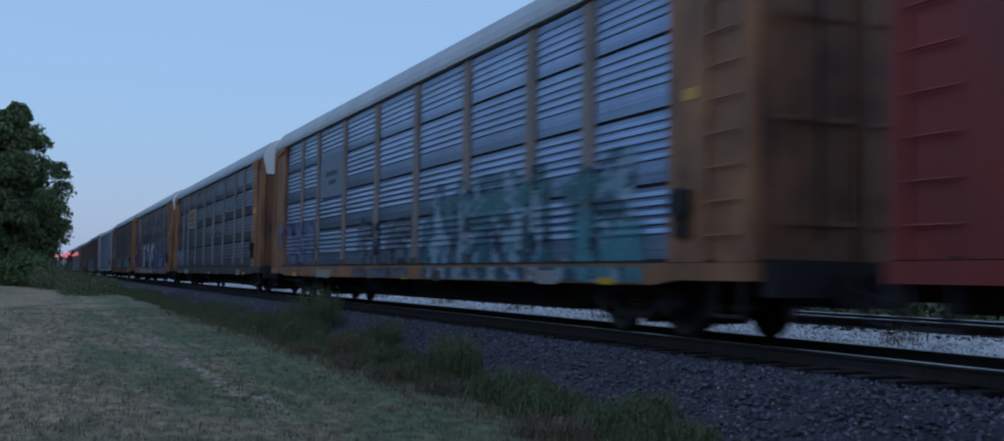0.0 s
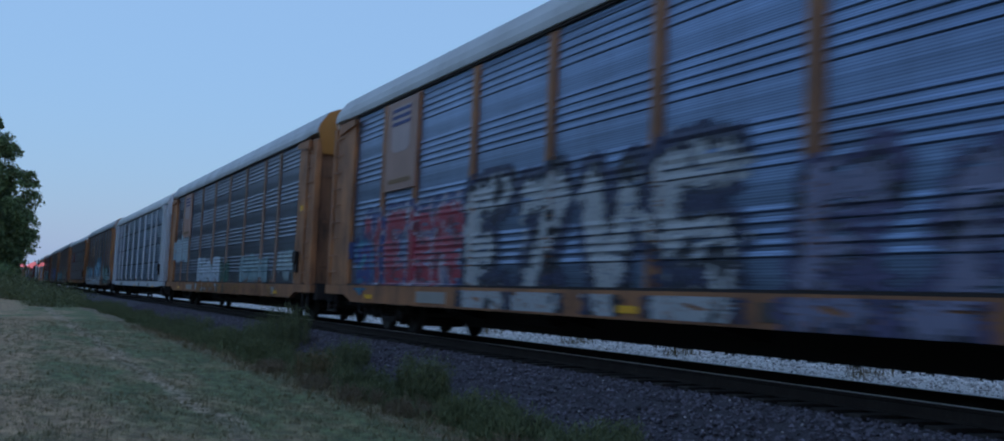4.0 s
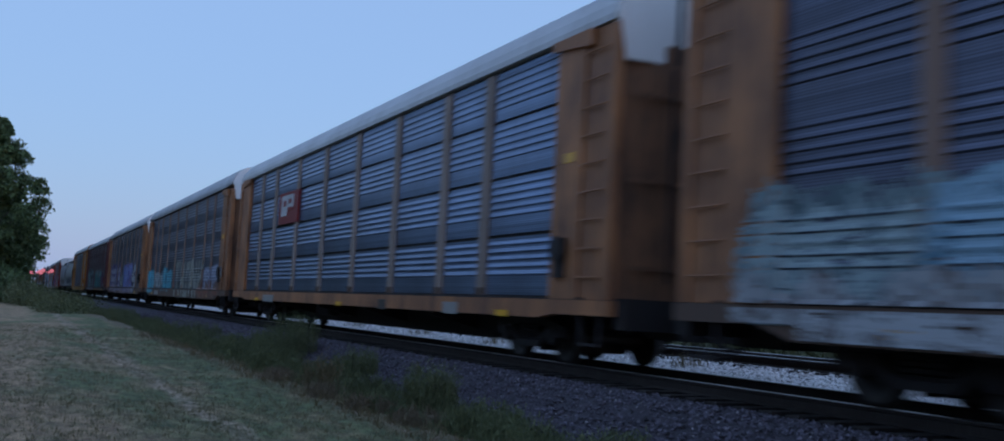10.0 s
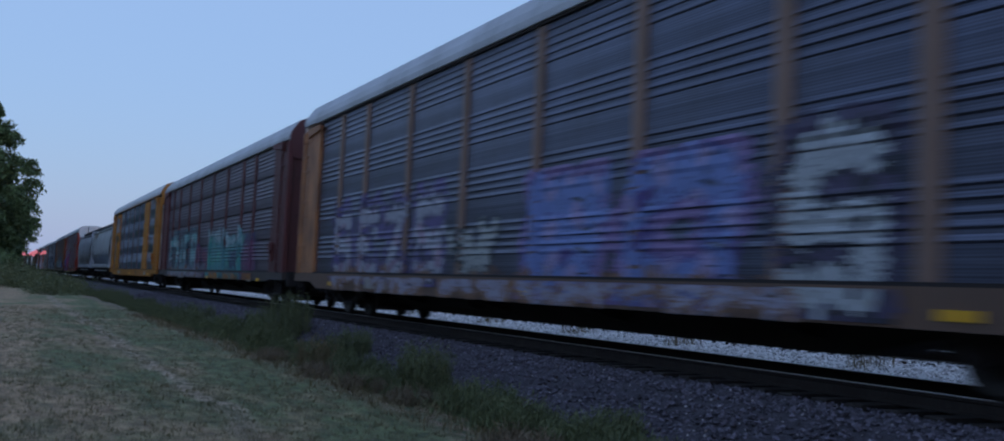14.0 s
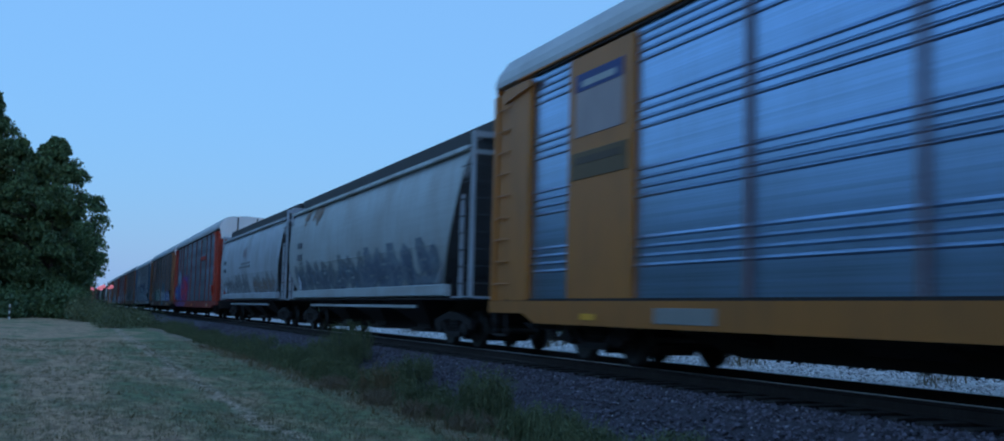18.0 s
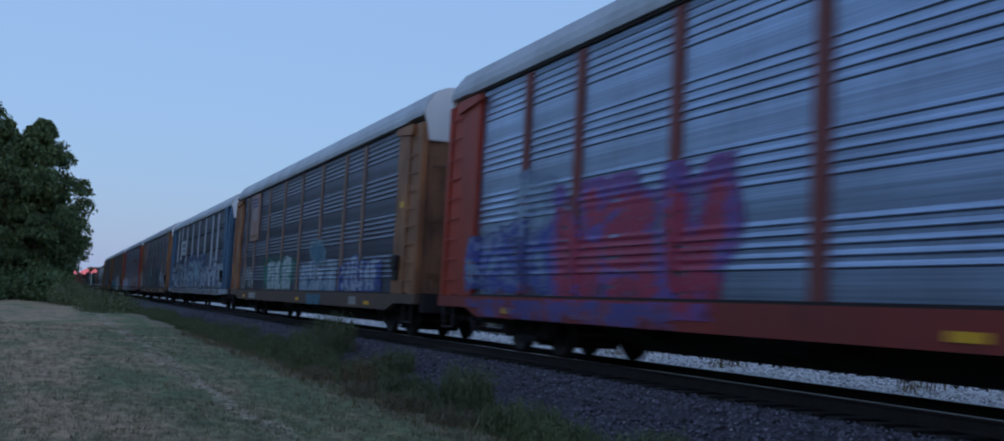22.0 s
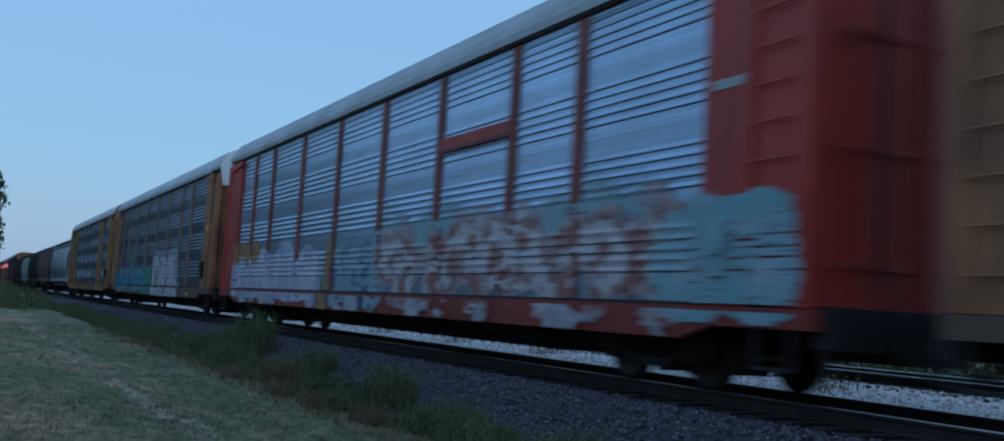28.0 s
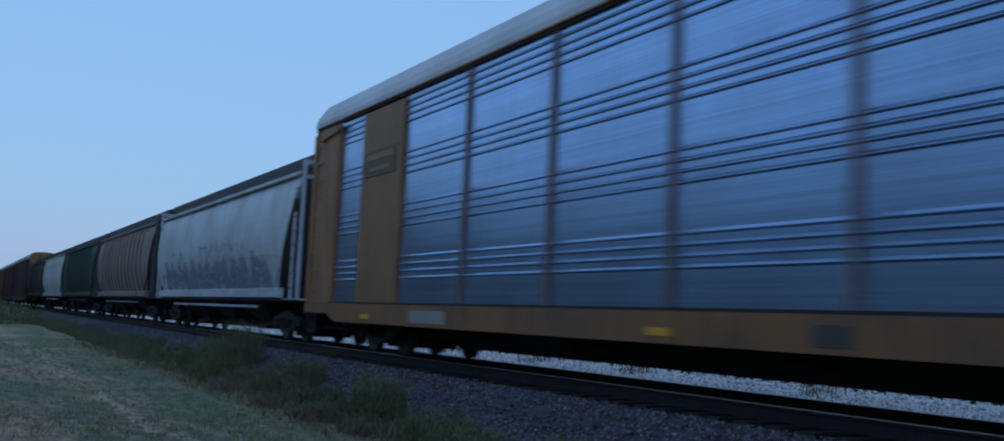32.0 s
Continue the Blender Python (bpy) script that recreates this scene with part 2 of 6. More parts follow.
BLUE = paint("faded_blue", (0.075, 0.165, 0.27), 0.55, 0, 0.35, (0.06, 0.08, 0.11), 0.8)
WHITE = paint("off_white", (0.66, 0.66, 0.66), 0.55, 0, 0.35, (0.28, 0.24, 0.20), 0.8)
SILVER = paint("pale_grey_paint", (0.51, 0.54, 0.61), 0.5, 0.1, 0.35, (0.2, 0.18, 0.17), 0.8)
BLUE_WHITE = paint("blue_white", (0.62, 0.65, 0.72), 0.5, 0.1, 0.3, (0.24, 0.22, 0.22), 0.8)
HOPPER_GREY = paint("hopper_grey", (0.54, 0.58, 0.61), 0.5, 0, 0.42, (0.28, 0.24, 0.22), 0.5, lines=0.05)
HOPPER_PINK = paint("hopper_brown", (0.29, 0.215, 0.20), 0.6, 0, 0.5, (0.12, 0.08, 0.07), 0.6)
HOPPER_GREEN = paint("hopper_green", (0.03, 0.075, 0.06), 0.6, 0, 0.5, (0.03, 0.03, 0.03), 0.6)
HOPPER_MINT = paint("hopper_mint", (0.60, 0.66, 0.63), 0.6, 0, 0.45, (0.16, 0.15, 0.13), 0.6)
HOPPER_DARK = paint("hopper_dark", (0.075, 0.075, 0.085), 0.6, 0, 0.5, (0.04, 0.035, 0.03), 0.6)
DARK_SILL = paint("sooty_sill", (0.075, 0.06, 0.055), 0.7, 0, 0.4, (0.03, 0.025, 0.022), 0.8)
DARK_ROOF = paint("hopper_roof_and_slope_shade", (0.06, 0.06, 0.065), 0.7, 0, 0.4)
REFLECT = paint("yellow_reflector", (0.85, 0.44, 0.03), 0.35, 0, 0.1)
BARK = paint("bark", (0.07, 0.05, 0.04), 0.9, 0, 0.3, scale=3, bump=0.6)
LEAF = leafy("leaf", (0.040, 0.068, 0.026), (0.15, 0.215, 0.075), 0.35)
SILL_DIRT = paint("dirty_sill", (0.145, 0.082, 0.055), 0.65, 0, 0.5, (0.08, 0.055, 0.045), 0.8)
WEED = leafy("weed_leaf", (0.066, 0.084, 0.036), (0.185, 0.21, 0.092), 0.8)
BRUSH = leafy("brush_leaf", (0.06, 0.07, 0.03), (0.15, 0.16, 0.06), 0.6)
SCRUB = leafy("scrub_leaf", (0.075, 0.09, 0.04), (0.20, 0.215, 0.09), 0.4)
DRY = leafy("dry_weed", (0.11, 0.085, 0.05), (0.26, 0.195, 0.125), 0.8)
STRAW = leafy("dry_grass", (0.10, 0.075, 0.035), (0.26, 0.20, 0.10), 0.8)
BLADE = leafy("grass_blade", (0.10, 0.105, 0.045), (0.34, 0.27, 0.16), 0.5)


def spray(colour):
    colour = tuple(0.8 * c for c in colour)
    return paint("spray_%02d_%02d_%02d" % tuple(int(c * 99) for c in colour), colour, 0.55, 0, 0.25, tuple(c * 0.45 for c in colour), 1.5, 0.05)


# ---- mesh tools ----
class Build:
    def __init__(self):
        self.v, self.f = [], []

    def add(self, v, f):
        n = len(self.v)
        self.v += [tuple(p) for p in v]
        self.f += [tuple(i + n for i in q) for q in f]
        return self

    def loft(self, rings, caps=True, closed=True):
        n = len(rings[0])
        v = [p for r in rings for p in r]
        f = []
        for k in range(len(rings) - 1):
            for i in range(n if closed else n - 1):
                j = (i + 1) % n
                f.append((k * n + i, k * n + j, (k + 1) * n + j, (k + 1) * n + i))
        if caps and closed:
            f.append(tuple(range(n - 1, -1, -1)))
            f.append(tuple((len(rings) - 1) * n + i for i in range(n)))
        return self.add(v, f)

    def box(self, x0, x1, y0, y1, z0, z1, c=0.0):
        """A box whose long edges along y, or along z where it is upright, are chamfered by c."""
        c = min(c, (x1 - x0) * 0.3)
        if z1 - z0 > y1 - y0:
            c = min(c, (y1 - y0) * 0.3)
            ring = [(x0 + c, y0), (x1 - c, y0), (x1, y0 + c), (x1, y1 - c), (x1 - c, y1), (x0 + c, y1), (x0, y1 - c), (x0, y0 + c)] if c else [(x0, y0), (x1, y0), (x1, y1), (x0, y1)]
            return self.loft([[(x, y, z) for x, y in ring] for z in (z0, z1)])
        c = min(c, (z1 - z0) * 0.3)
        ring = [(x0 + c, z0), (x0, z0 + c), (x0, z1 - c), (x0 + c, z1), (x1 - c, z1), (x1, z1 - c), (x1, z0 + c), (x1 - c, z0)] if c else [(x0, z0), (x0, z1), (x1, z1), (x1, z0)]
        return self.loft([[(x, y, z) for x, z in ring] for y in (y0, y1)])

    def prism(self, pts, y0, y1):
        return self.loft([[(x, y, z) for x, z in pts] for y in (y0, y1)])

    def rod(self, a, b, r0, r1=None, n=6):
        a, b = Vector(a), Vector(b)
        q = (b - a).to_track_quat("Z", "Y")
        r1 = r0 if r1 is None else r1
        return self.loft([[tuple(p + q @ Vector((r * math.cos(6.2832 * i / n), r * math.sin(6.2832 * i / n), 0))) for i in range(n)] for p, r in ((a, r0), (b, r1))])

    def lathe(self, prof, n=24, cx=0.0):
        """Round the x axis: prof of (x, radius)."""
        return self.loft([[(cx + x, r * math.cos(6.2832 * i / n), r * math.sin(6.2832 * i / n)) for i in range(n)] for x, r in prof])

    def mesh(self, name, smooth=False):
        me = bpy.data.meshes.new(name)
        me.from_pydata(self.v, [], self.f)
        me.materials.append(None)
        if smooth:
            me.polygons.foreach_set("use_smooth", [True] * len(me.polygons))
        me.update()
        return me


CACHE = {}


def shared(key, make):
    if key not in CACHE:
        CACHE[key] = make()
    return CACHE[key]


def part(name, me, material, parent=None, label="", place=(0, 0, 0)):
    """One mesh object under a thing or a part; the material sits on the object, so that meshes can be shared."""
    ob = new(name, me)
    ob.parent = parent
    ob.location = place
    if material is not None:
        ob.material_slots[0].link = "OBJECT"
        ob.material_slots[0].material = material
    return tagged(ob, label) if label else ob


def thing(name, label, category, group="", kind="", place=(0, 0, 0)):
    ob = new(name)
    ob.empty_display_size = 0.2
    ob.location = place
    return tagged(ob, label, category, group, kind)


def sheet(name, xs, ys, height, material):
    X, Y = np.meshgrid(xs, ys)
    Z = height(X, Y)
    v = np.stack([X, Y, Z], -1).reshape(-1, 3)
    n = len(xs)
    i = (np.arange(len(ys) - 1)[:, None] * n + np.arange(n - 1)).ravel()
    f = np.stack([i, i + 1, i + n + 1, i + n], -1)
    me = bpy.data.meshes.new(name)
    me.from_pydata(v.tolist(), [], f.tolist())
    me.materials.append(material)
    me.polygons.foreach_set("use_smooth", [True] * len(me.polygons))
    return new(name, me)


def soup(name, v, f, material):
    me = bpy.data.meshes.new(name)
    me.from_pydata(v.tolist() if hasattr(v, "tolist") else v, [], f.tolist() if hasattr(f, "tolist") else f)
    me.materials.append(material)
    return new(name, me)


RNG = np.random.default_rng(7)


def ripple(x, y):
    return 0.5 * (np.sin(x * 1.7 + 0.6 * np.sin(y * 0.9)) + np.sin(y * 1.1 + 1.3 * np.sin(x * 0.8 + 0.3 * y)))


# ---- ground ----
TRACK, TRACK_FAR = 9.13, 13.45


def ground_height(x, y):
    far = np.clip((np.hypot(x, y) - 120) / 600, 0, 1)
    z = -0.72 + 0.035 * ripple(x, y) - 0.12 * np.clip((x - 4.6) / 1.2, 0, 1)
    z = np.where(x > 16.5, -0.62 + 0.05 * ripple(x, y), z)
    return z * (1 - far) - 0.72 * far


gx = np.concatenate([[-2500, -800, -250, -100, -50, -30, -20, -14], np.arange(-10, 6.5, 0.4), np.arange(7, 24, 1.0), [28, 36, 50, 90, 250, 800, 2500]])
gy = np.concatenate([[-2500, -800, -250, -80, -40, -20, -10], np.arange(-5, 45, 0.5), np.arange(46, 140, 2.0), [150, 180, 250, 400, 800, 1500, 3000]])
ground = tagged(sheet("ground", gx, gy, ground_height, LAWN), "mown grass verge, green with dry straw-coloured patches", "ground", kind="structure")


FAR_RISE = 0.22
FAR_BED = [(10.2, -0.30), (10.3, -0.10), (11.2, -0.04), (12.2, 0.02), (15.0, 0.02), (16.9, -0.72)]


def bed(name, profile, material, label):
    px, pz = np.array(profile).T
    xs = np.concatenate([np.arange(px[0], px[-1], 0.14), [px[-1]]])
    ys = np.concatenate([[-120, -60, -20, -5], np.arange(0, 45, 0.16), np.arange(46, 120, 1.0), [130, 160, 200, 300, 500, 900, 1400]])

    def h(x, y):
        return np.interp(x, px, pz) + 0.02 * ripple(x * 6, y * 6) * (np.abs(x - px[0]) > 0.2) + RNG.normal(0, 0.010, x.shape)

    return tagged(sheet(name, xs, ys, h, material), label, "gravel", kind="structure")


bed("ballast_shoulder", [(5.15, -0.92), (5.6, -0.80), (7.0, -0.27), (7.6, -0.22), (7.9, -0.215)], BALLAST, "dark crushed-stone ballast with a sloping shoulder")
# the strip below the wagons is painted darker for their shade and for oil
bed("track_bed", [(7.88, -0.22), (8.3, -0.23), (10.2, -0.23), (10.45, -0.33)], OILY_SHADED, "oily ballast under the rails, darkened for the train's shade too")
bed("ballast_far", FAR_BED, PALE, "pale crushed-stone ballast between the two tracks")


def stones(name, n, xr, yr, size, profile, material, label):
    px, pz = np.array(profile).T
    x = RNG.uniform(*xr, n)
    y = yr[0] + (yr[1] - yr[0]) * RNG.uniform(0, 1, n) ** 1.7
    base = np.array([(1, 0, 0), (-1, 0, 0), (0, 1, 0), (0, -1, 0), (0, 0, 1), (0, 0, -1)], float)
    tri = np.array([(0, 2, 4), (2, 1, 4), (1, 3, 4), (3, 0, 4), (2, 0, 5), (1, 2, 5), (3, 1, 5), (0, 3, 5)])
    sc = RNG.uniform(0.55, 1.25, (n, 6, 1)) * RNG.uniform(size[0], size[1], (n, 1, 1))
    ang = RNG.uniform(0, 6.28, n)
    tilt = RNG.uniform(-0.9, 0.9, n)
    v = base[None] * sc
    c, s = np.cos(tilt)[:, None], np.sin(tilt)[:, None]
    v = np.stack([v[..., 0], v[..., 1] * c - v[..., 2] * s, v[..., 1] * s + v[..., 2] * c], -1)
    c, s = np.cos(ang)[:, None], np.sin(ang)[:, None]
    v = np.stack([v[..., 0] * c - v[..., 1] * s, v[..., 0] * s + v[..., 1] * c, v[..., 2] * 0.8], -1)
    v = v + np.stack([x, y, np.interp(x, px, pz) + 0.012], -1)[:, None]
    f = tri[None] + 6 * np.arange(n)[:, None, None]
    return tagged(soup(name, v.reshape(-1, 3), f.reshape(-1, 3), material), label, "stones", kind="stuff")


stones("ballast_stones", 26000, (5.3, 7.95), (2.0, 60), (0.020, 0.042), [(5.15, -0.92), (5.6, -0.80), (7.0, -0.27), (7.6, -0.22), (10.2, -0.22)], STONE, "loose dark crushed stones on the ballast shoulder")
stones("pale_stones", 14000, (10.3, 13.2), (2.0, 60), (0.025, 0.048), FAR_BED, PALE_STONE, "loose pale crushed stones between the tracks")


stones("pale_chips", 900, (5.5, 7.9), (3.0, 40), (0.014, 0.030), [(5.15, -0.92), (5.6, -0.80), (7.0, -0.27), (7.6, -0.22), (10.2, -0.22)], CHIP, "scattered pale chips among the dark ballast")


# ---- tracks ----
def rail_mesh():
    b = Build()
    foot = [(-0.075, -0.17), (-0.075, -0.16), (-0.012, -0.14), (-0.01, -0.05), (-0.036, -0.038), (-0.036, -0.008), (0.036, -0.008), (0.036, -0.038), (0.01, -0.05), (0.012, -0.14), (0.075, -0.16), (0.075, -0.17)]
    return b.prism(foot, -150, 1400).mesh("rail")


def track(name, x, label, rise=0.0):
    t = thing(name, label, "railway track", kind="structure", place=(x, 0, rise))
    me = shared("rail", rail_mesh)
    head = shared("rail_head", lambda: Build().prism([(-0.036, -0.008), (-0.03, 0.0), (0.03, 0.0), (0.036, -0.008)], -150, 1400).mesh("rail_head"))
    for sx in (-0.7535, 0.7535):
        r = part("rail", me, RAIL, t, place=(sx, 0, 0))
        part("rail_head", head, RAIL_TOP, r, "worn shiny rail head")
    tie = shared("tie", lambda: Build().box(-1.3, 1.3, -0.115, 0.115, -0.36, -0.172, 0.015).mesh("tie"))
    for k in range(150):
        o = part("tie", tie, TIE, t, place=(RNG.normal(0, 0.02), -6 + 0.5 * k + RNG.normal(0, 0.02), RNG.normal(0, 0.004)))
        o.rotation_euler[2] = RNG.normal(0, 0.012)
    return t


track("track_near", TRACK, "railway track on wooden ties in dark ballast")
track("track_far", TRACK_FAR, "second railway track in pale ballast", FAR_RISE)

# ---- train ----
CENTRE = TRACK
POSTS = (4.9, 6.94, 9.85, 12.82, 15.78, 18.75, 21.66, 23.7)
LONG = 28.6
EAVE = 5.08
LEVELS = (1.05, 2.09, 3.11, 4.13, 5.06)


def ribbed(z0, z1, ribs=4, pitch=0.145, depth=0.04, bulge=0.0, levels=0, run=0.75):
    """Profile of a pressed panel, (x, z) from bottom to top: a slightly bulging band and a group of saw-tooth ribs, repeated about every metre."""
    pts = [(-1.50, z0)]
    n = levels or max(1, round((z1 - z0) / 1.02))
    step = (z1 - z0) / n
    for k in range(n):
        a = z0 + k * step + 0.012
        start = z0 + (k + 1) * step - ribs * pitch - 0.02
        for q in range(9):
            pts.append((-1.50 - bulge * math.sin(math.pi * q / 8), a + (start - a) * q / 8.2))
        for r in range(ribs):
            b = start + r * pitch
            pts += [(-1.50, b), (-1.50 - depth, b + 0.022), (-1.50 - depth, b + 0.030), (-1.50 - depth * 0.5, b + 0.03 + 0.5 * (pitch * run - 0.03)), (-1.50, b + pitch * run)]
    pts.append((-1.50, z1))
    return pts


STYLE = {"seamed": dict(ribs=5, pitch=0.128, depth=0.018, bulge=0.002, run=0.7), "plain": dict(ribs=5, pitch=0.128, depth=0.020, bulge=0.003, levels=4, run=0.65), "bright": dict(ribs=4, pitch=0.135, depth=0.028, levels=4, run=0.48)}
TOP = {"seamed": 5.06, "plain": 5.125, "bright": 5.125}


def panel_mesh(w, z0, z1, style):
    def make():
        p = ribbed(z0, z1, **STYLE[style])
        b = Build().loft([[(x, y, z) for x, z in p] for y in (0.0, w)], closed=False)
        b.box(-1.492, -1.465, 0.0, w, z0 + 0.002, z1 - 0.002)
        return b.mesh("side_panel")
    return shared(("panel", round(w, 3), z0, z1, style), make)


def wheelset_mesh():
    b = Build()
    for s in (-1, 1):
        b.lathe([(s * 0.70, 0.09), (s * 0.685, 0.30), (s * 0.68, 0.445), (s * 0.705, 0.445), (s * 0.715, 0.42), (s * 0.80, 0.41), (s * 0.80, 0.36), (s * 0.76, 0.30), (s * 0.77, 0.14), (s * 0.82, 0.12), (s * 0.82, 0.05)][::s], 28)
    b.lathe([(-1.0, 0.075), (-0.82, 0.09), (0.82, 0.09), (1.0, 0.075)], 14)
    return b.mesh("wheelset", True)


def frame_mesh():
    """Cast side frame of a bogie, seen from the side: an arched top bar, a sagging bottom bar, springs between, boxes over the axles."""
    b = Build()
    for x in (-0.06,):
        top = [(-1.22, 0.42), (-1.22, 0.60), (-0.95, 0.66), (-0.35, 0.78), (0.35, 0.78), (0.95, 0.66), (1.22, 0.60), (1.22, 0.42), (1.0, 0.42), (0.9, 0.54), (0.35, 0.62), (-0.35, 0.62), (-0.9, 0.54), (-1.0, 0.42)]
        low = [(-0.8, 0.56), (-0.42, 0.24), (0.42, 0.24), (0.8, 0.56), (0.62, 0.56), (0.36, 0.34), (-0.36, 0.34), (-0.62, 0.56)]
        for ring in (top, low):
            b.loft([[(x + d, y, z) for y, z in ring] for d in (0.0, 0.12)])
        for y in (-0.22, 0.0, 0.22):
            for k in range(4):
                b.rod((x + 0.06, y, 0.345 + 0.068 * k), (x + 0.06, y, 0.385 + 0.068 * k), 0.085, n=8)
        for y in (-0.865, 0.865):
            b.rod((x - 0.03, y, 0.42), (x + 0.15, y, 0.42), 0.13, n=12)
    return b.mesh("side_frame")


def bogie(parent, y):
    bol = part("bogie", shared("bolster", lambda: Build().box(-1.0, 1.0, -0.2, 0.2, 0.42, 0.68, 0.04).box(-0.25, 0.25, -0.3, 0.3, 0.66, 0.85, 0.03).mesh("bolster")), BLACK, parent, "black cast-steel bogie", (0, y, 0))
    for x in (-1.02, 1.02):
        part("side_frame", shared("side_frame", frame_mesh), BLACK, bol, place=(x, 0, 0))
    for dy in (-0.34, 0.34):
        part("brake_beam", shared("brake_beam", lambda: Build().box(-0.66, 0.66, -0.09, 0.09, 0.16, 0.46, 0.03).mesh("brake_beam")), BLACK, bol, place=(0, dy, 0))
    sets = []
    for dy in (-0.865, 0.865):
        sets.append((part("wheelset", shared("wheelset", wheelset_mesh), STEEL, bol, place=(0, dy, 0.42)), dy))
    return sets


def coupler(parent, y, s):
    def make():
        b = Build().box(-0.08, 0.08, -0.75, 0.0, 0.72, 0.92, 0.02)
        b.loft([[(x, yy, z) for x, yy in ((-0.15, -0.75), (0.15, -0.75), (0.13, -1.05), (0.02, -1.08), (-0.05, -0.95), (-0.15, -0.98))] for z in (0.66, 0.98)])
        b.rod((-0.35, -0.3, 0.75), (-0.2, -1.0, 0.42), 0.03)
        return b.mesh("coupler")
    o = part("coupler", shared("coupler", make), BLACK, parent, place=(0, y, 0))
    if s > 0:
        o.rotation_euler[2] = math.pi
    return o


# strokes of letters over nine points laid out as on a number pad
GLYPHS = {"A": "183 46", "B": "17965431 45", "C": "9713", "E": "9713 45", "H": "17 39 46", "I": "28", "J": "9821", "K": "17 953", "L": "713", "N": "1739", "O": "17931", "P": "17964", "R": "17964 53", "S": "974631", "T": "79 82", "U": "7139", "V": "729", "Z": "7913"}


def letter(code, rng):
    """Hand-sprayed strokes of one letter in a unit square: polylines of (x, y)."""
    lean, wide = rng.uniform(-0.10, 0.10), rng.uniform(0.82, 1.0)
    out = []
    for stroke in GLYPHS[code].split():
        pts = [(0.15 + 0.35 * ((int(c) - 1) % 3), 0.5 * ((int(c) - 1) // 3)) for c in stroke]
        out.append([(0.5 + (x - 0.5) * wide + lean * (y - 0.5) + rng.uniform(-0.04, 0.04), y + rng.uniform(-0.03, 0.03)) for x, y in pts])
    return out


def scrawl(rng):
    """An abstract painted block: a few thick bent strokes, no letter."""
    out = []
    for k in range(rng.integers(2, 4)):
        x, y, a = rng.uniform(0.0, 1.0), rng.uniform(0.0, 0.6), rng.uniform(0.6, 2.5)
        line = [(x, y)]
        for j in range(4):
            x, y = min(1.1, max(-0.1, x + 0.3 * math.cos(a))), min(1.0, max(0.0, y + 0.34 * math.sin(a)))
            a += rng.uniform(-1.3, 1.3)
            line.append((x, y))
        out.append(line)
    return out


def side_depth(u, z, style, posts):
    """How far out the painted side lies at u along the wagon and height z."""
    p = []
    if style == "seamed":
        for a, b in zip(LEVELS, LEVELS[1:]):
            p += ribbed(a + 0.028, b - 0.028, **STYLE[style])
    else:
        p = ribbed(LEVELS[0], TOP[style], **STYLE[style])
    px, pz = np.array(p).T
    x = np.interp(z, pz, px)
    for c in posts:
        x = np.where(np.abs(u - c) < (0.205 if style == "seamed" else 0.155), -1.552, x)
    x = np.where((u < 2.75) | (u > 25.85), -1.60, x)
    return np.where(z < 1.045, -1.60, x)


LAYERS = {}


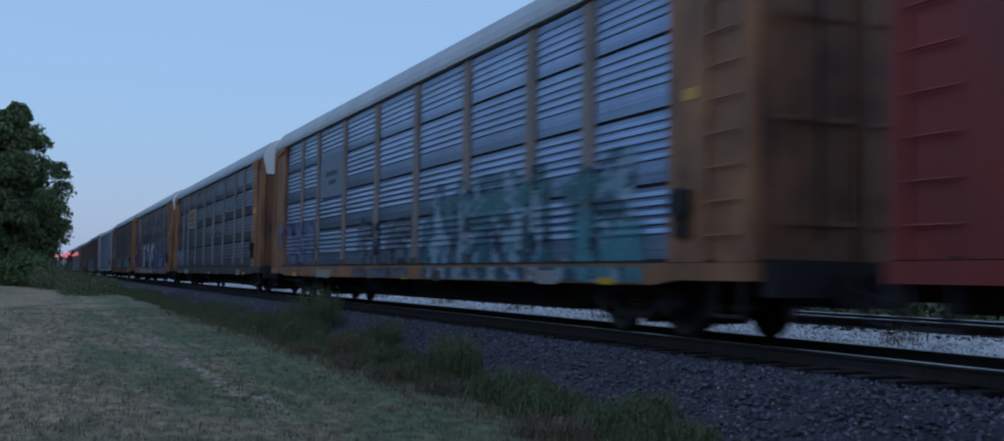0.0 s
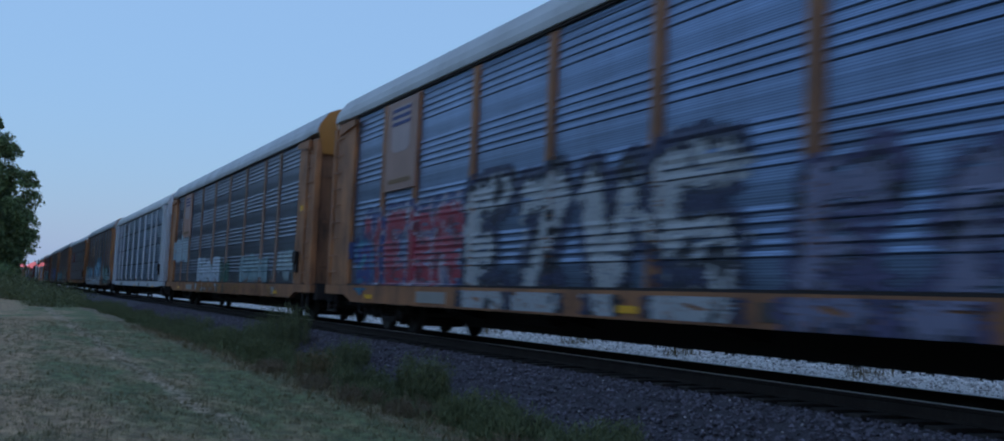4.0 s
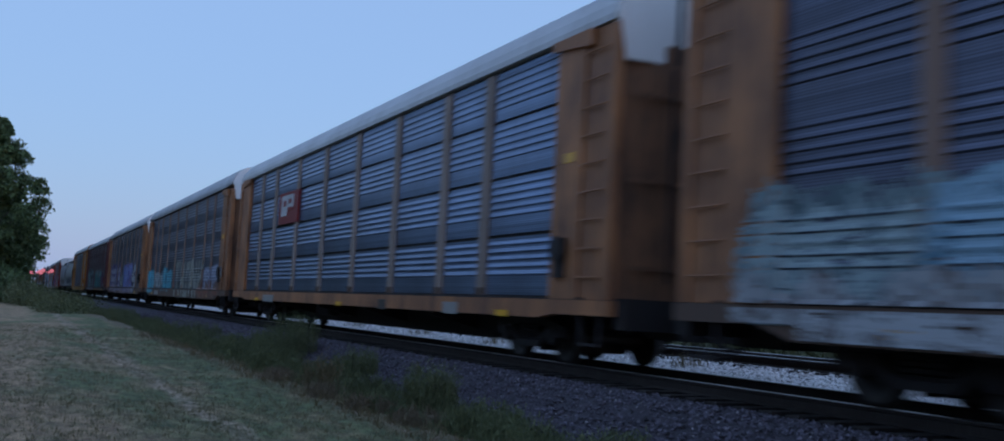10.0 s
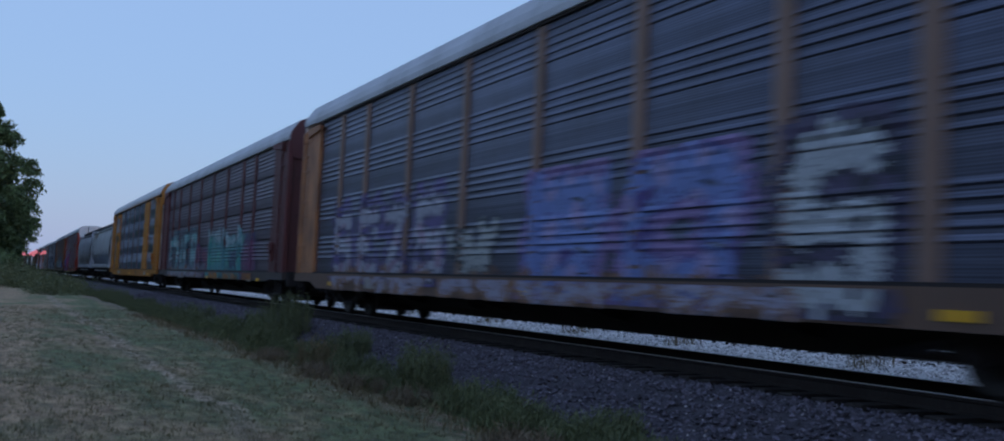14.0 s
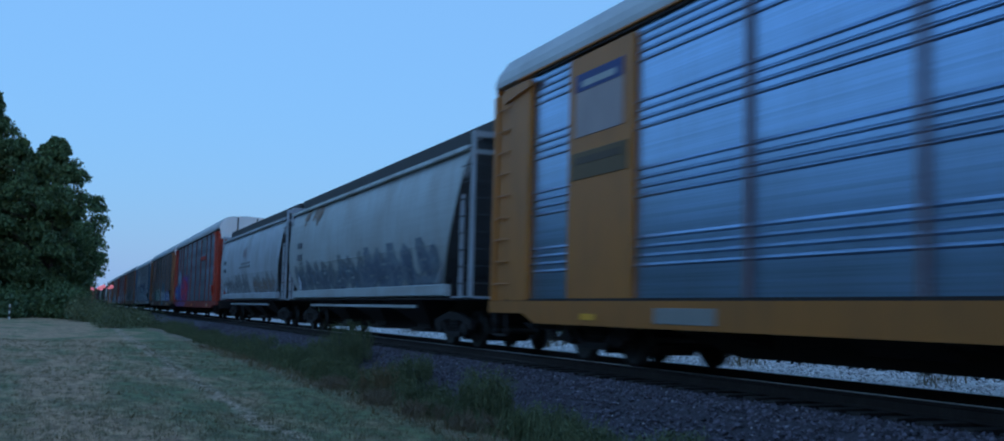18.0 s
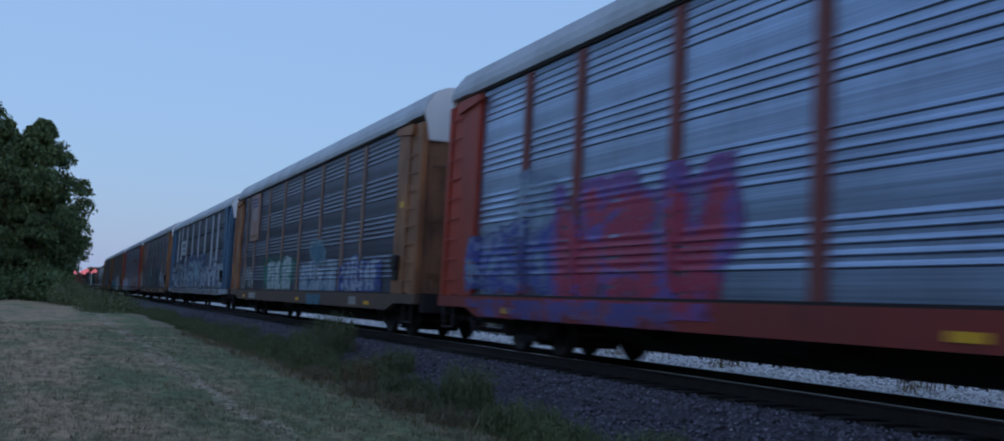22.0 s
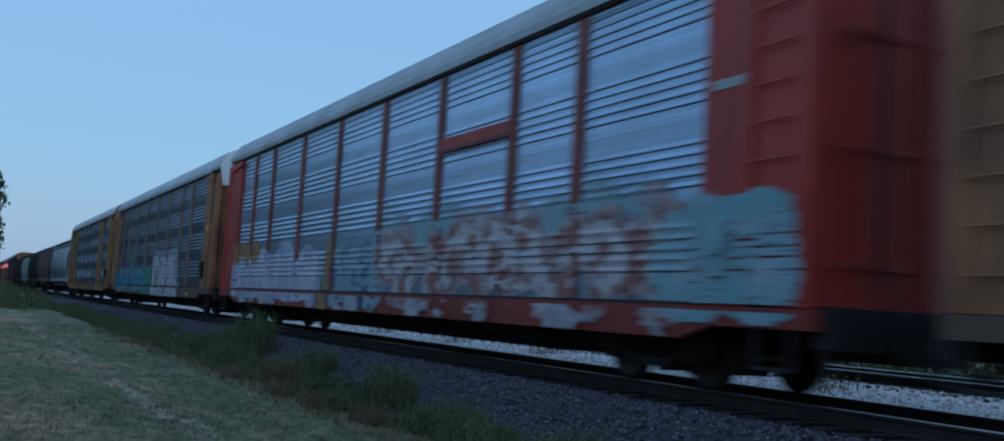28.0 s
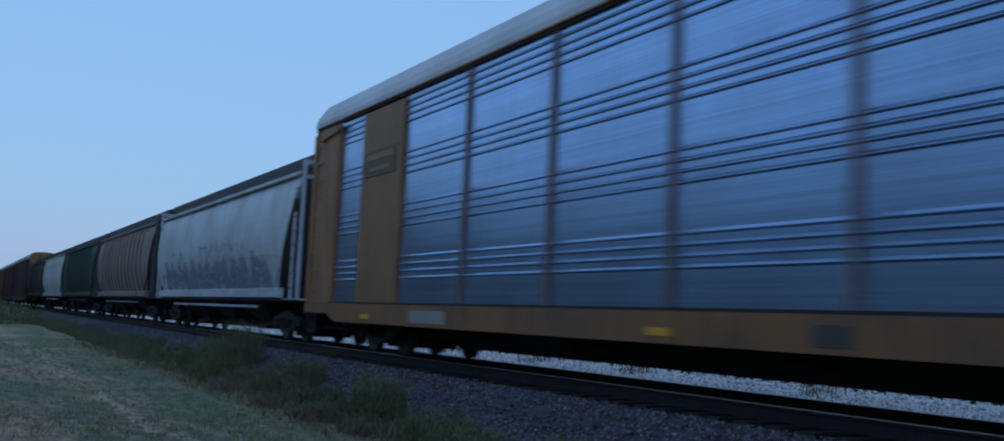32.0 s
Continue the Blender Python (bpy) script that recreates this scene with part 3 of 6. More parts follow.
def graffiti(wagon, style, posts, u0, u1, z0, z1, fill, line, back=None, n=5, text="", seed=1, thick=0.17, halo=0.10, ragged=0.12, spots=None, tag="", block=False, arch=0.08):
    """Spray paint that follows the ribs of the side. Left in the reader's view is the larger u."""
    rng = np.random.default_rng(seed)
    if style == "flat":
        zs = np.arange(z0 - 0.3, z1 + 0.5, 0.07)
    else:
        zs = np.unique(np.round(np.concatenate([np.arange(z0 - 0.3, z1 + 0.5, 0.055), [z for z in np.arange(z0, z1, 0.0275)]]), 4))
    us = np.arange(u0 - 0.5, u1 + 0.5, 0.045)
    coat = LAYERS[wagon] = LAYERS.get(wagon, 0) + 1
    U, Z = np.meshgrid((us[:-1] + us[1:]) / 2, (zs[:-1] + zs[1:]) / 2)
    n = len(text) or n
    d = np.full(U.shape, 9.0)
    w = (u1 - u0) / n
    for k in range(n):
        left = u1 - k * w
        lines = letter(text[k], rng) if text else scrawl(rng)
        top = rng.uniform(0.9, 1.0) if text else rng.uniform(0.78, 1.0)
        for pts in lines:
            for (ax, ay), (bx, by) in zip(pts, pts[1:]):
                a = np.array([left - (0.06 + 0.88 * ax) * w, z0 + ay * top * (z1 - z0)])
                b = np.array([left - (0.06 + 0.88 * bx) * w, z0 + by * top * (z1 - z0)])
                ab = b - a
                q = np.clip(((U - a[0]) * ab[0] + (Z - a[1]) * ab[1]) / (ab @ ab + 1e-9), 0, 1)
                d = np.minimum(d, np.hypot(U - a[0] - q * ab[0], Z - a[1] - q * ab[1]))
    d = d + rng.normal(0, 0.04, d.shape) + 0.05 * ripple(U * 13.0 + seed, Z * 17.0)
    wob = ragged * ripple(U * 3.1 + seed, Z * 4.3)
    idx = np.full(U.shape, -1)
    if back is not None:
        if block:
            slit = np.abs((U - u0) / w - np.round((U - u0) / w)) * w - 0.04 + 0.10 * np.clip((z0 + 0.75 * (z1 - z0) - Z) / 0.3, 0, 9)
            cut = z1 - 0.22 * (1 + np.sin(np.floor((U - u0) / w) * 2.3 + seed)) * 0.5 - arch * (2 * ((U - u0) / w % 1.0) - 1) ** 2
            edge = np.minimum(np.minimum(np.minimum(U - u0, u1 - U), slit), np.minimum(Z - z0, cut - Z)) + 0.5 * wob
            idx[edge > 0] = 2
            d = np.where(edge > 0.04, d, 9.0)
        else:
            idx[d < thick + halo + 0.17 + 0.9 * wob + 0.06 * ripple(U * 1.3, Z * 2.2 + seed)] = 2
    idx[d < thick + halo + wob * 0.4] = 1
    idx[d < thick + wob * 0.25] = 0
    mats = [spray(fill), spray(line), spray(back or line)]
    if spots:
        mats.append(spray(spots))
        idx[(idx == 0) & (ripple(U * 4.7 + 4 + ripple(Z * 3, U), Z * 8.3 + seed) > 0.4)] = 3
    blot = 0.6 * ripple(U * 1.9 + seed, Z * 3.1 - seed) + 0.5 * ripple(U * 5.3 - 2.0 * seed, Z * 8.7) + 0.3 * ripple(U * 11.0, Z * 15.0 + seed)
    idx[(blot > 0.62) & ((idx == 0) | (idx == 2))] = 1
    idx[(blot < -0.62) & (idx > 0)] = 0
    idx[(RNG.uniform(0, 1, idx.shape) < 0.06) | ((idx == 0) & (ripple(U * 2.3 - seed, Z * 21.0) > 0.9))] = -1
    if style != "flat":
        # the undersides of the ribs catch no paint
        slope = np.diff(side_depth(np.full(zs.shape, 4.0), zs, style, ()))[:, None] / np.diff(zs)[:, None]
        idx[(slope < -0.45) & (Z > 1.1) & (RNG.uniform(0, 1, idx.shape) < 0.55)] = -1
        low = np.where((U > 3.05) & (U < 25.5), 0.745 if style == "seamed" else 0.645, 0.815)
        idx[(Z < low) | (U < 0.92) | (U > 27.6) | ((Z > 0.975) & (Z < 1.055))] = -1
    VU, VZ = np.meshgrid(us, zs)
    if style == "flat":
        X = np.interp(VZ, HOP_Z, HOP_X) - 0.004 - 0.004 * coat
    else:
        X = side_depth(VU, VZ, style, posts) - 0.003 - 0.004 * coat
    nu = len(us)
    r, c = np.nonzero(idx >= 0)
    i = r * nu + c
    f = np.stack([i, i + nu, i + nu + 1, i + 1], -1)
    used, inv = np.unique(f, return_inverse=True)
    v = np.stack([X, VU, VZ], -1).reshape(-1, 3)[used]
    me = bpy.data.meshes.new("graffiti")
    me.from_pydata(v.tolist(), [], inv.reshape(f.shape).tolist())
    for m in mats:
        me.materials.append(m)
    me.polygons.foreach_set("material_index", idx[r, c].astype(np.int32))
    ob = new("graffiti", me)
    ob.parent = wagon
    return tagged(ob, tag or "spray-painted graffiti")


def sign(wagon, name, u0, u1, z0, z1, colour, label, bars=(), x=-1.60):
    """A thin painted plate; bars are (u0, u1, z0, z1, colour) as shares of the plate."""
    pl = part(name, Build().box(x - 0.015, x + 0.05, u0, u1, z0, z1, 0.006).mesh(name), spray(colour), wagon, label)
    for lift, (a, b, c, d, col) in enumerate(bars):
        part("mark", Build().box(x - 0.022 - 0.004 * lift, x - 0.014, u0 + a * (u1 - u0), u0 + b * (u1 - u0), z0 + c * (z1 - z0), z0 + d * (z1 - z0)).mesh("mark"), spray(col), pl)
    return pl


def shield(wagon, u0, u1, z0, z1, top=(0.52, 0.31, 0.25), blue=(0.03, 0.05, 0.22), pale=(0.55, 0.42, 0.42)):
    pl = part("sign_panel", Build().box(-1.585, -1.52, u0, u1, z0, z1, 0.01).mesh("sign_panel"), spray(top), wagon, "sheet-metal panel with a blue and white emblem")
    cu, w = (u0 + u1) / 2, (u1 - u0) * 0.30
    za, zb = z0 + 0.42 * (z1 - z0), z1 - 0.14
    zm = zb - 0.45 * (zb - za)

    def outline(a, b, s, x, low):
        ring = [(cu - w * s, b), (cu - w * s, a + 0.12), (cu - w * s * 0.7, a), (cu + w * s * 0.7, a), (cu + w * s, a + 0.12), (cu + w * s, b)]
        return Build().loft([[(xx, y, z) for y, z in ring] for xx in (x, x + 0.006)]).mesh("emblem")

    part("emblem", outline(za, zb, 1.0, -1.594, True), spray(pale), pl)
    for k in range(3):
        a = zb - (k + 1) * (zb - zm) / 3 + 0.04
        part("emblem_band", Build().box(-1.601, -1.5945, cu - w, cu + w, a, a + (zb - zm) / 6).mesh("emblem_band"), spray(blue), pl)
    part("mark", Build().box(-1.592, -1.586, cu - w * 1.2, cu + w * 1.2, z0 + 0.14, z0 + 0.24).mesh("mark"), spray((0.25, 0.13, 0.05)), pl)


def stencils(wagon, u, z):
    """Two small dark stencilled blocks one above the other near a hopper wagon's trailing end."""
    for k in range(2):
        part("stencil", Build().box(-1.625, -1.56, u + 0.25, u + 0.95, z + 0.42 * k, z + 0.2 + 0.42 * k).mesh("stencil"), spray((0.16, 0.17, 0.21)), wagon, "stencilled block of plain bars")


def sill_marks(wagon, seed, dark=False, colour=(0.42, 0.40, 0.38)):
    rng = np.random.default_rng(seed)
    for u in (4.2, 13.2, 23.6):
        u += rng.uniform(-0.5, 0.5)
        part("reflector", shared("reflector", lambda: Build().box(-1.616, -1.60, 0, 0.45, 0.72, 0.82).mesh("reflector")), REFLECT, wagon, place=(0, u, 0))
    for u, w in ((20.6 + rng.uniform(-1, 1), 1.5), (5.6 + rng.uniform(-0.8, 0.8), 0.7), (10.5 + rng.uniform(-1, 1), 0.5)):
        part("data_plate", Build().box(-1.612, -1.60, u, u + w, 0.70, 0.92, 0.003).mesh("data_plate"), spray(colour if w > 0.6 else (0.10, 0.08, 0.07)), wagon, "stencilled data panel of plain bars")


def roof_ring(x, y, drop=0.0):
    return [(-1.6, y, EAVE), (-1.6, y, EAVE + 0.10), (-1.54, y, EAVE + 0.27 - drop), (-1.32, y, EAVE + 0.58 - drop), (-1.02, y, EAVE + 0.71 - drop), (0, y, EAVE + 0.78 - drop), (1.02, y, EAVE + 0.71 - drop), (1.32, y, EAVE + 0.58 - drop), (1.54, y, EAVE + 0.27 - drop), (1.6, y, EAVE + 0.10), (1.6, y, EAVE)]


def roof_mesh(u0, u1):
    def make():
        b = Build()
        b.loft([roof_ring(0, u0), roof_ring(0, u1)])
        return b.mesh("roof")
    return shared(("roof", u0, u1), make)


def autorack(label, livery, panel, roof, cap, style="seamed", post=None, end=None, sill=None, length=LONG, shift=0.3, name="autorack_wagon"):
    """A closed car-carrying wagon, u from its leading end: sill, ribbed side panels between posts, ladder bays and doors at the ends, roof."""
    w = thing(name, label, "railway wagon", "train wagons")
    lift = 0.0 if style == "seamed" else 0.12
    low = 0.73 if style == "seamed" else 0.63
    post, end, sill = post or livery, end or (END_BROWN if livery is YELLOW else livery), sill or livery
    s = (length - LONG) / 2
    sets = []
    for y in (4.25, length - 4.25):
        sets += bogie(w, y)
    coupler(w, 0.85, -1)
    coupler(w, length - 0.85, 1)
    part("deck", shared(("deck", length), lambda: Build().box(-1.46, 1.46, 0.75, length - 0.75, 0.92, 1.06).mesh("deck")), BLACK, w, "dark steel underframe")
    part("centre_sill", shared(("csill", length), lambda: Build().loft([[(-0.4, y, z0), (-0.4, y, 0.94), (0.4, y, 0.94), (0.4, y, z0)] for y, z0 in ((0.8, 0.62), (5.6, 0.62), (7.4, 0.26), (length - 7.4, 0.26), (length - 5.6, 0.62), (length - 0.8, 0.62))]).mesh("centre_sill")), BLACK, w)
    for k in range(4):
        part("crossbearer", shared("bearer", lambda: Build().loft([[(x, y, z) for y, z in ((-0.12, z0), (0.12, z0), (0.12, 0.93), (-0.12, 0.93))] for x, z0 in ((-1.45, 0.66), (-0.4, 0.42), (0.4, 0.42), (1.45, 0.66))]).mesh("crossbearer")), BLACK, w, place=(0, 8.0 + (length - 16) * k / 3, 0))
    part("brake_reservoir", shared("tank", lambda: Build().loft([[(-0.9 + 0.2 * math.cos(a), y, 0.62 + 0.2 * math.sin(a)) for a in np.arange(0, 6.2, 0.52)] for y in (0, 1.3)]).mesh("brake_reservoir")), BLACK, w, place=(0, 16.6, 0))
    sill_me = shared(("sill", length, low), lambda: Build().loft([[(-1.6, y, z0), (-1.6, y, 1.02), (-1.46, y, 1.02), (-1.46, y, z0)] for y, z0 in ((0.8, 0.80), (2.4, 0.80), (3.0, low), (length - 3.0, low), (length - 2.4, 0.80), (length - 0.8, 0.80))]).mesh("side_sill"))
    part("side_sill", sill_me, sill, w)
    # a solid black strip stands for the shaded gap between sill and panels
    part("sill_seam", shared(("seam", length), lambda: Build().box(-1.585, -1.49, 1.6, length - 1.6, 1.018, 1.062).mesh("sill_seam")), BLACK, w, "black strip for the shaded gap above the sill")
    far = part("side_sill", sill_me, sill, w)
    far.rotation_euler[2] = math.pi
    far.location = (0, length, 0)
    # sides
    posts = tuple(round(p + shift, 3) for p in POSTS)
    edges = (2.62,) + posts + (25.98,)
    wide = ()
    if style == "bright":
        edges = (2.95, 5.85, 7.85, 10.75, 13.65, 16.55, 19.4, 22.2, 24.4, 26.75)
        posts = (10.75, 13.65, 16.55, 19.4)
        wide = ((5.85, 7.85), (22.2, 24.4))
    for a, b in zip(edges, edges[1:]):
        a, b = round(a + s, 3), round(b + s, 3)
        if any(abs(a - s - q[0]) < 0.01 for q in wide):
            part("plate", shared(("plate", round(b - a, 3)), lambda: Build().box(-1.57, -1.47, 0, b - a, 1.03, EAVE - 0.02, 0.01).mesh("plate")), livery, w, place=(0, a, 0))
        elif style == "seamed":
            for z0, z1 in zip(LEVELS, LEVELS[1:]):
                part("side_panel", panel_mesh(b - a, z0 + 0.028, z1 - 0.028, style), panel, w, place=(0, a, 0))
        else:
            part("side_panel", panel_mesh(b - a, LEVELS[0], TOP[style], style), panel, w, place=(0, a, 0))
    # black sheets inside stand for the shade seen through the panel seams
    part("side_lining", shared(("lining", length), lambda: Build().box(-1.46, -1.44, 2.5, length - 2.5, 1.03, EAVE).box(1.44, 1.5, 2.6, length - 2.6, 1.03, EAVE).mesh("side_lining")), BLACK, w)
    q = 0.20 if style == "seamed" else 0.15
    pm = shared(("post", style), lambda: Build().loft([[(-1.50, -q, z), (-1.53, -q, z), (-1.53, -0.75 * q, z), (-1.55, -0.68 * q, z), (-1.55, 0.68 * q, z), (-1.53, 0.75 * q, z), (-1.53, q, z), (-1.50, q, z)] for z in (1.03, TOP[style] - 0.03)]).mesh("post"))
    foot = shared("post_foot", lambda: Build().box(-1.556, -1.50, -0.19, 0.19, 1.063, 1.20, 0.006).mesh("post_foot"))
    thin = shared("thin_post", lambda: Build().box(-1.555, -1.5, -0.05, 0.05, 1.03, EAVE + 0.03, 0.01).mesh("post"))
    for u in posts:
        p = part("post", thin if style == "bright" else pm, post, w, place=(0, u + s, 0))
        if style == "seamed":
            part("post_foot", foot, RUST_FOOT, p, "rusty foot plate")
    if lift:
        part("top_rail", shared(("top_rail", length), lambda: Build().box(-1.60, -1.5, 2.0, length - 2.0, EAVE + 0.085, EAVE + 0.125, 0.008).mesh("top_rail")), livery if style == "bright" else roof, w)
        # black strip puts the shade under the roof edge into colour; no gap is cut
        part("eave_gap", shared(("eave_gap", length), lambda: Build().box(-1.562, -1.44, 2.6, length - 2.6, EAVE + 0.04, EAVE + 0.088).mesh("eave_gap")), BLACK, w, "black strip for the shade under the roof edge")
    # ends: corner bays with ladder rungs, recessed end doors, roof caps
    bay = shared("bay", lambda: Build().box(-1.60, -1.46, 1.75, 2.62, 1.03, EAVE - 0.02, 0.02).mesh("corner_panel"))
    bay2 = shared("bay2", lambda: Build().box(-1.55, -1.42, 1.05, 1.75, 1.03, EAVE - 0.02, 0.02).mesh("ladder_panel"))
    bay3 = shared("bay3", lambda: Build().box(-1.60, -1.44, 0.86, 1.05, 1.03, EAVE - 0.05, 0.02).mesh("corner_post"))
    rung = shared("rung", lambda: Build().rod((-1.61, 1.1, 0), (-1.61, 1.72, 0), 0.016).mesh("rung"))
    gus = shared("gusset", lambda: Build().loft([[(x, 1.5, EAVE - 0.02), (x, 2.72, EAVE - 0.02), (x, 2.72, EAVE - 0.16), (x, 1.5, EAVE - 0.28)] for x in (-1.66, -1.58)]).mesh("gusset"))
    brake = shared("hand_brake", lambda: Build().box(-1.68, -1.60, 2.08, 2.38, 1.35, 1.95, 0.03).loft([[(x, 2.22 + 0.20 * math.cos(a), 1.78 + 0.20 * math.sin(a)) for a in np.arange(0, 6.2, 0.42)] for x in (-1.72, -1.69)]).mesh("hand_brake"))
    door = shared("end_door", lambda: Build().loft([[(-1.44, y0, z), (-0.9, y0 - 0.13, z), (-0.05, y0 - 0.2, z), (-0.05, y0, z), (-1.4, y0 + 0.1, z)] for y0, z in ((0.98, 1.05), (0.98, EAVE - 0.3))]).box(-0.09, -0.03, 0.74, 0.8, 1.05, EAVE - 0.35).mesh("end_door"))
    lever = shared("door_bar", lambda: Build().rod((-0.7, 0.72, 1.3), (-0.7, 0.72, 4.4), 0.025).mesh("door_bar"))
    brace = shared("door_rib", lambda: Build().box(-1.35, -0.08, 0.765, 0.80, -0.03, 0.03, 0.008).mesh("door_rib"))
    arch = [(-1.43, 4.5)] + [(x * 0.985, z - 0.012) for x, _, z in roof_ring(0, 0)[1:-1]] + [(1.43, 4.5)]
    capm = shared("cap", lambda: Build().prism(arch, 0.84, 0.90).mesh("roof_cap"))
    strip = shared("cap_strip", lambda: Build().box(-0.035, 0.035, 0.815, 0.842, 4.52, EAVE + 0.66).mesh("cap_seam"))
    for lead in (True, False):
        def put(nm, me, mt, parent=w, label="", z=0.0, flip=False):
            o = part(nm, me, mt, parent, label)
            if parent is w:
                if lead:
                    o.location = (0, s, z)
                else:
                    o.scale = (1, -1, 1)
                    o.location = (0, length - s, z)
                if flip:
                    o.scale = (-1, o.scale[1], 1)
            return o
        for flip in (False, True):
            put("corner_panel", bay, livery, flip=flip)
            put("ladder_panel", bay2, livery, flip=flip)
            put("corner_post", bay3, livery, flip=flip)
        for k in range(9):
            put("rung", rung, livery, z=1.35 + 0.42 * k)
        put("gusset", gus, livery)
        for flip in (False, True):
            d = put("end_door", door, end, flip=flip)
            part("door_bar", lever, BLACK, d)
            for k in range(3):
                r = part("door_rib", brace, end, d)
                r.location = (0, 0, 1.5 + 1.25 * k)
        if lead:
            if livery is YELLOW:
                put("placard", shared("placard", lambda: Build().box(-1.612, -1.60, 1.95, 2.25, 3.1, 3.25).mesh("placard")), REFLECT, label="small yellow placard")
            put("hand_brake", brake, spray((0.36, 0.60, 0.68)) if livery is SCARLET else livery if livery in (ORANGE_RED, RED, MAROON, YELLOW_NEW) else BLACK, label="hand-brake housing and wheel")
        put("end_sill", shared("end_sill", lambda: Build().box(-1.45, 1.45, 0.62, 0.88, 0.62, 1.02, 0.03).box(-0.5, 0.5, 0.5, 1.6, 0.5, 0.92, 0.03).mesh("end_sill")), BLACK)
        put("sill_step", shared("sill_step", lambda: Build().loft([[(x, y, z) for y, z in ((1.05, 0.84), (1.05, 0.36), (1.65, 0.36), (1.65, 0.84), (1.61, 0.84), (1.61, 0.40), (1.09, 0.40), (1.09, 0.84))] for x in (-1.58, -1.53)]).mesh("sill_step")), BLACK)
        put("air_hose", shared("air_hose", lambda: Build().rod((-0.3, 0.55, 0.62), (-0.32, 0.30, 0.34), 0.035).rod((-0.32, 0.30, 0.34), (-0.3, 0.05, 0.30), 0.035).mesh("air_hose")), BLACK)
        c = put("roof_cap", capm, cap, z=lift)
        for x in (-0.55, 0.55):
            part("cap_seam", strip, BLACK, c, place=(x, 0, 0))
    part("roof", roof_mesh(0.9 + s, length - 0.9 - s), roof, w, "ribbed sheet-metal roof", (0, 0, lift))
    return w, sets, style, tuple(p + s for p in posts)


HOP_Z = [1.12, 1.3, 1.5, 1.9, 2.3, 2.8, 3.3, 3.8, 4.15, 4.3]
HOP_X = [-1.16, -1.26, -1.35, -1.48, -1.57, -1.60, -1.59, -1.53, -1.44, -1.38]


def hopper(label, colour, length=20.2, ribbed_side=False, sill=None, chutes=3, frame_paint=None):
    w = thing("covered_hopper_wagon", label, "railway wagon", "train wagons")
    sets = []
    for y in (2.6, length - 2.6):
        sets += bogie(w, y)
    coupler(w, 0.85, -1)
    coupler(w, length - 0.85, 1)

    def shell():
        rings = []
        us = [0.8, 0.95, 1.07, 1.2, 1.35, 1.5, 1.7, 1.9, 2.15, 2.4, 2.9]
        us = us + [length - u for u in us[::-1]]
        for u in us:
            # sloping sheet at the leading end, steep plate at the trailing end
            zb = np.interp(u, [0.8, 0.95, 1.2, 1.5, 1.9, 2.4, 2.9], [4.2, 3.6, 3.0, 2.5, 2.0, 1.55, 1.12])
            zb = max(zb, np.interp(length - u, [0.8, 1.0, 1.2, 1.6], [2.3, 1.75, 1.4, 1.12]))
            ring = []
            for k in range(13):
                z = zb + (4.3 - zb) * k / 12
                ring.append((float(np.interp(z, HOP_Z, HOP_X)), u, float(z)))
            rings.append(ring + [(-x, y, z) for x, y, z in ring[::-1]])
        return Build().loft(rings).mesh("hopper_body", True)

    def slope():
        us = (0.8, 0.95, 1.2, 1.5, 1.9, 2.4, 2.9)
        rings = []
        for u, z in zip(us, (4.2, 3.6, 3.0, 2.5, 2.0, 1.55, 1.12)):
            x = -float(np.interp(z, HOP_Z, HOP_X)) + 0.004
            rings.append([(-x, u, z - 0.005), (x, u, z - 0.005), (x, u, z - 0.03), (-x, u, z - 0.03)])
        return Build().loft(rings).mesh("slope_sheet")

    # dark sheet laid under the slope; its colour carries the shade there
    part("slope_sheet", shared("slope", slope), DARK_ROOF, w, "end slope sheet, its shade put into a dark colour")
    part("hopper_body", shared(("hop", length), shell), colour, w)
    roofp = [(-1.45, 4.28), (-1.47, 4.36), (-1.2, 4.47), (-0.6, 4.58), (0, 4.6), (0.6, 4.58), (1.2, 4.47), (1.47, 4.36), (1.45, 4.28)]
    part("roof", shared(("hoproof", length), lambda: Build().prism(roofp, 0.8, length - 0.8).mesh("roof")), DARK_ROOF, w)
    part("eave_strip", shared(("hopeave", length), lambda: Build().box(-1.52, -1.42, 0.75, length - 0.75, 4.26, 4.36, 0.015).mesh("eave_strip")), sill or colour, w)

    def walkway():
        b = Build()
        for x in (-0.95, -0.72, 0.6, 0.83):
            b.box(x, x + 0.2, 0.3, length - 0.3, 4.86, 4.90)
        for k in range(int(length / 1.4)):
            y = 0.7 + 1.4 * k
            b.box(-1.0, 1.0, y, y + 0.05, 4.50, 4.865)
        for k in range(int(length / 2.2)):
            y = 1.6 + 2.2 * k
            b.box(-0.45, 0.45, y, y + 1.6, 4.50, 4.86, 0.03)
        b.box(-1.02, -0.98, 0.3, length - 0.3, 4.58, 4.90)
        return b.mesh("running_board")

    part("running_board", shared(("hopwalk", length), walkway), DARK_ROOF, w, "dark grated roof walkway and hatches")
    part("side_sill", shared(("hopsill", length), lambda: Build().box(-1.54, -1.40, 1.9, length - 1.5, 1.14, 1.40, 0.02).box(1.40, 1.54, 1.9, length - 1.5, 1.14, 1.40, 0.02).mesh("side_sill")), sill or colour, w)
    part("centre_sill", shared(("hopcs", length), lambda: Build().box(-0.35, 0.35, 0.6, length - 0.6, 0.72, 1.1).box(-1.45, 1.45, 0.4, length - 0.4, 1.06, 1.1).mesh("centre_sill")), BLACK, w)
    span = (length - 8.2) / chutes
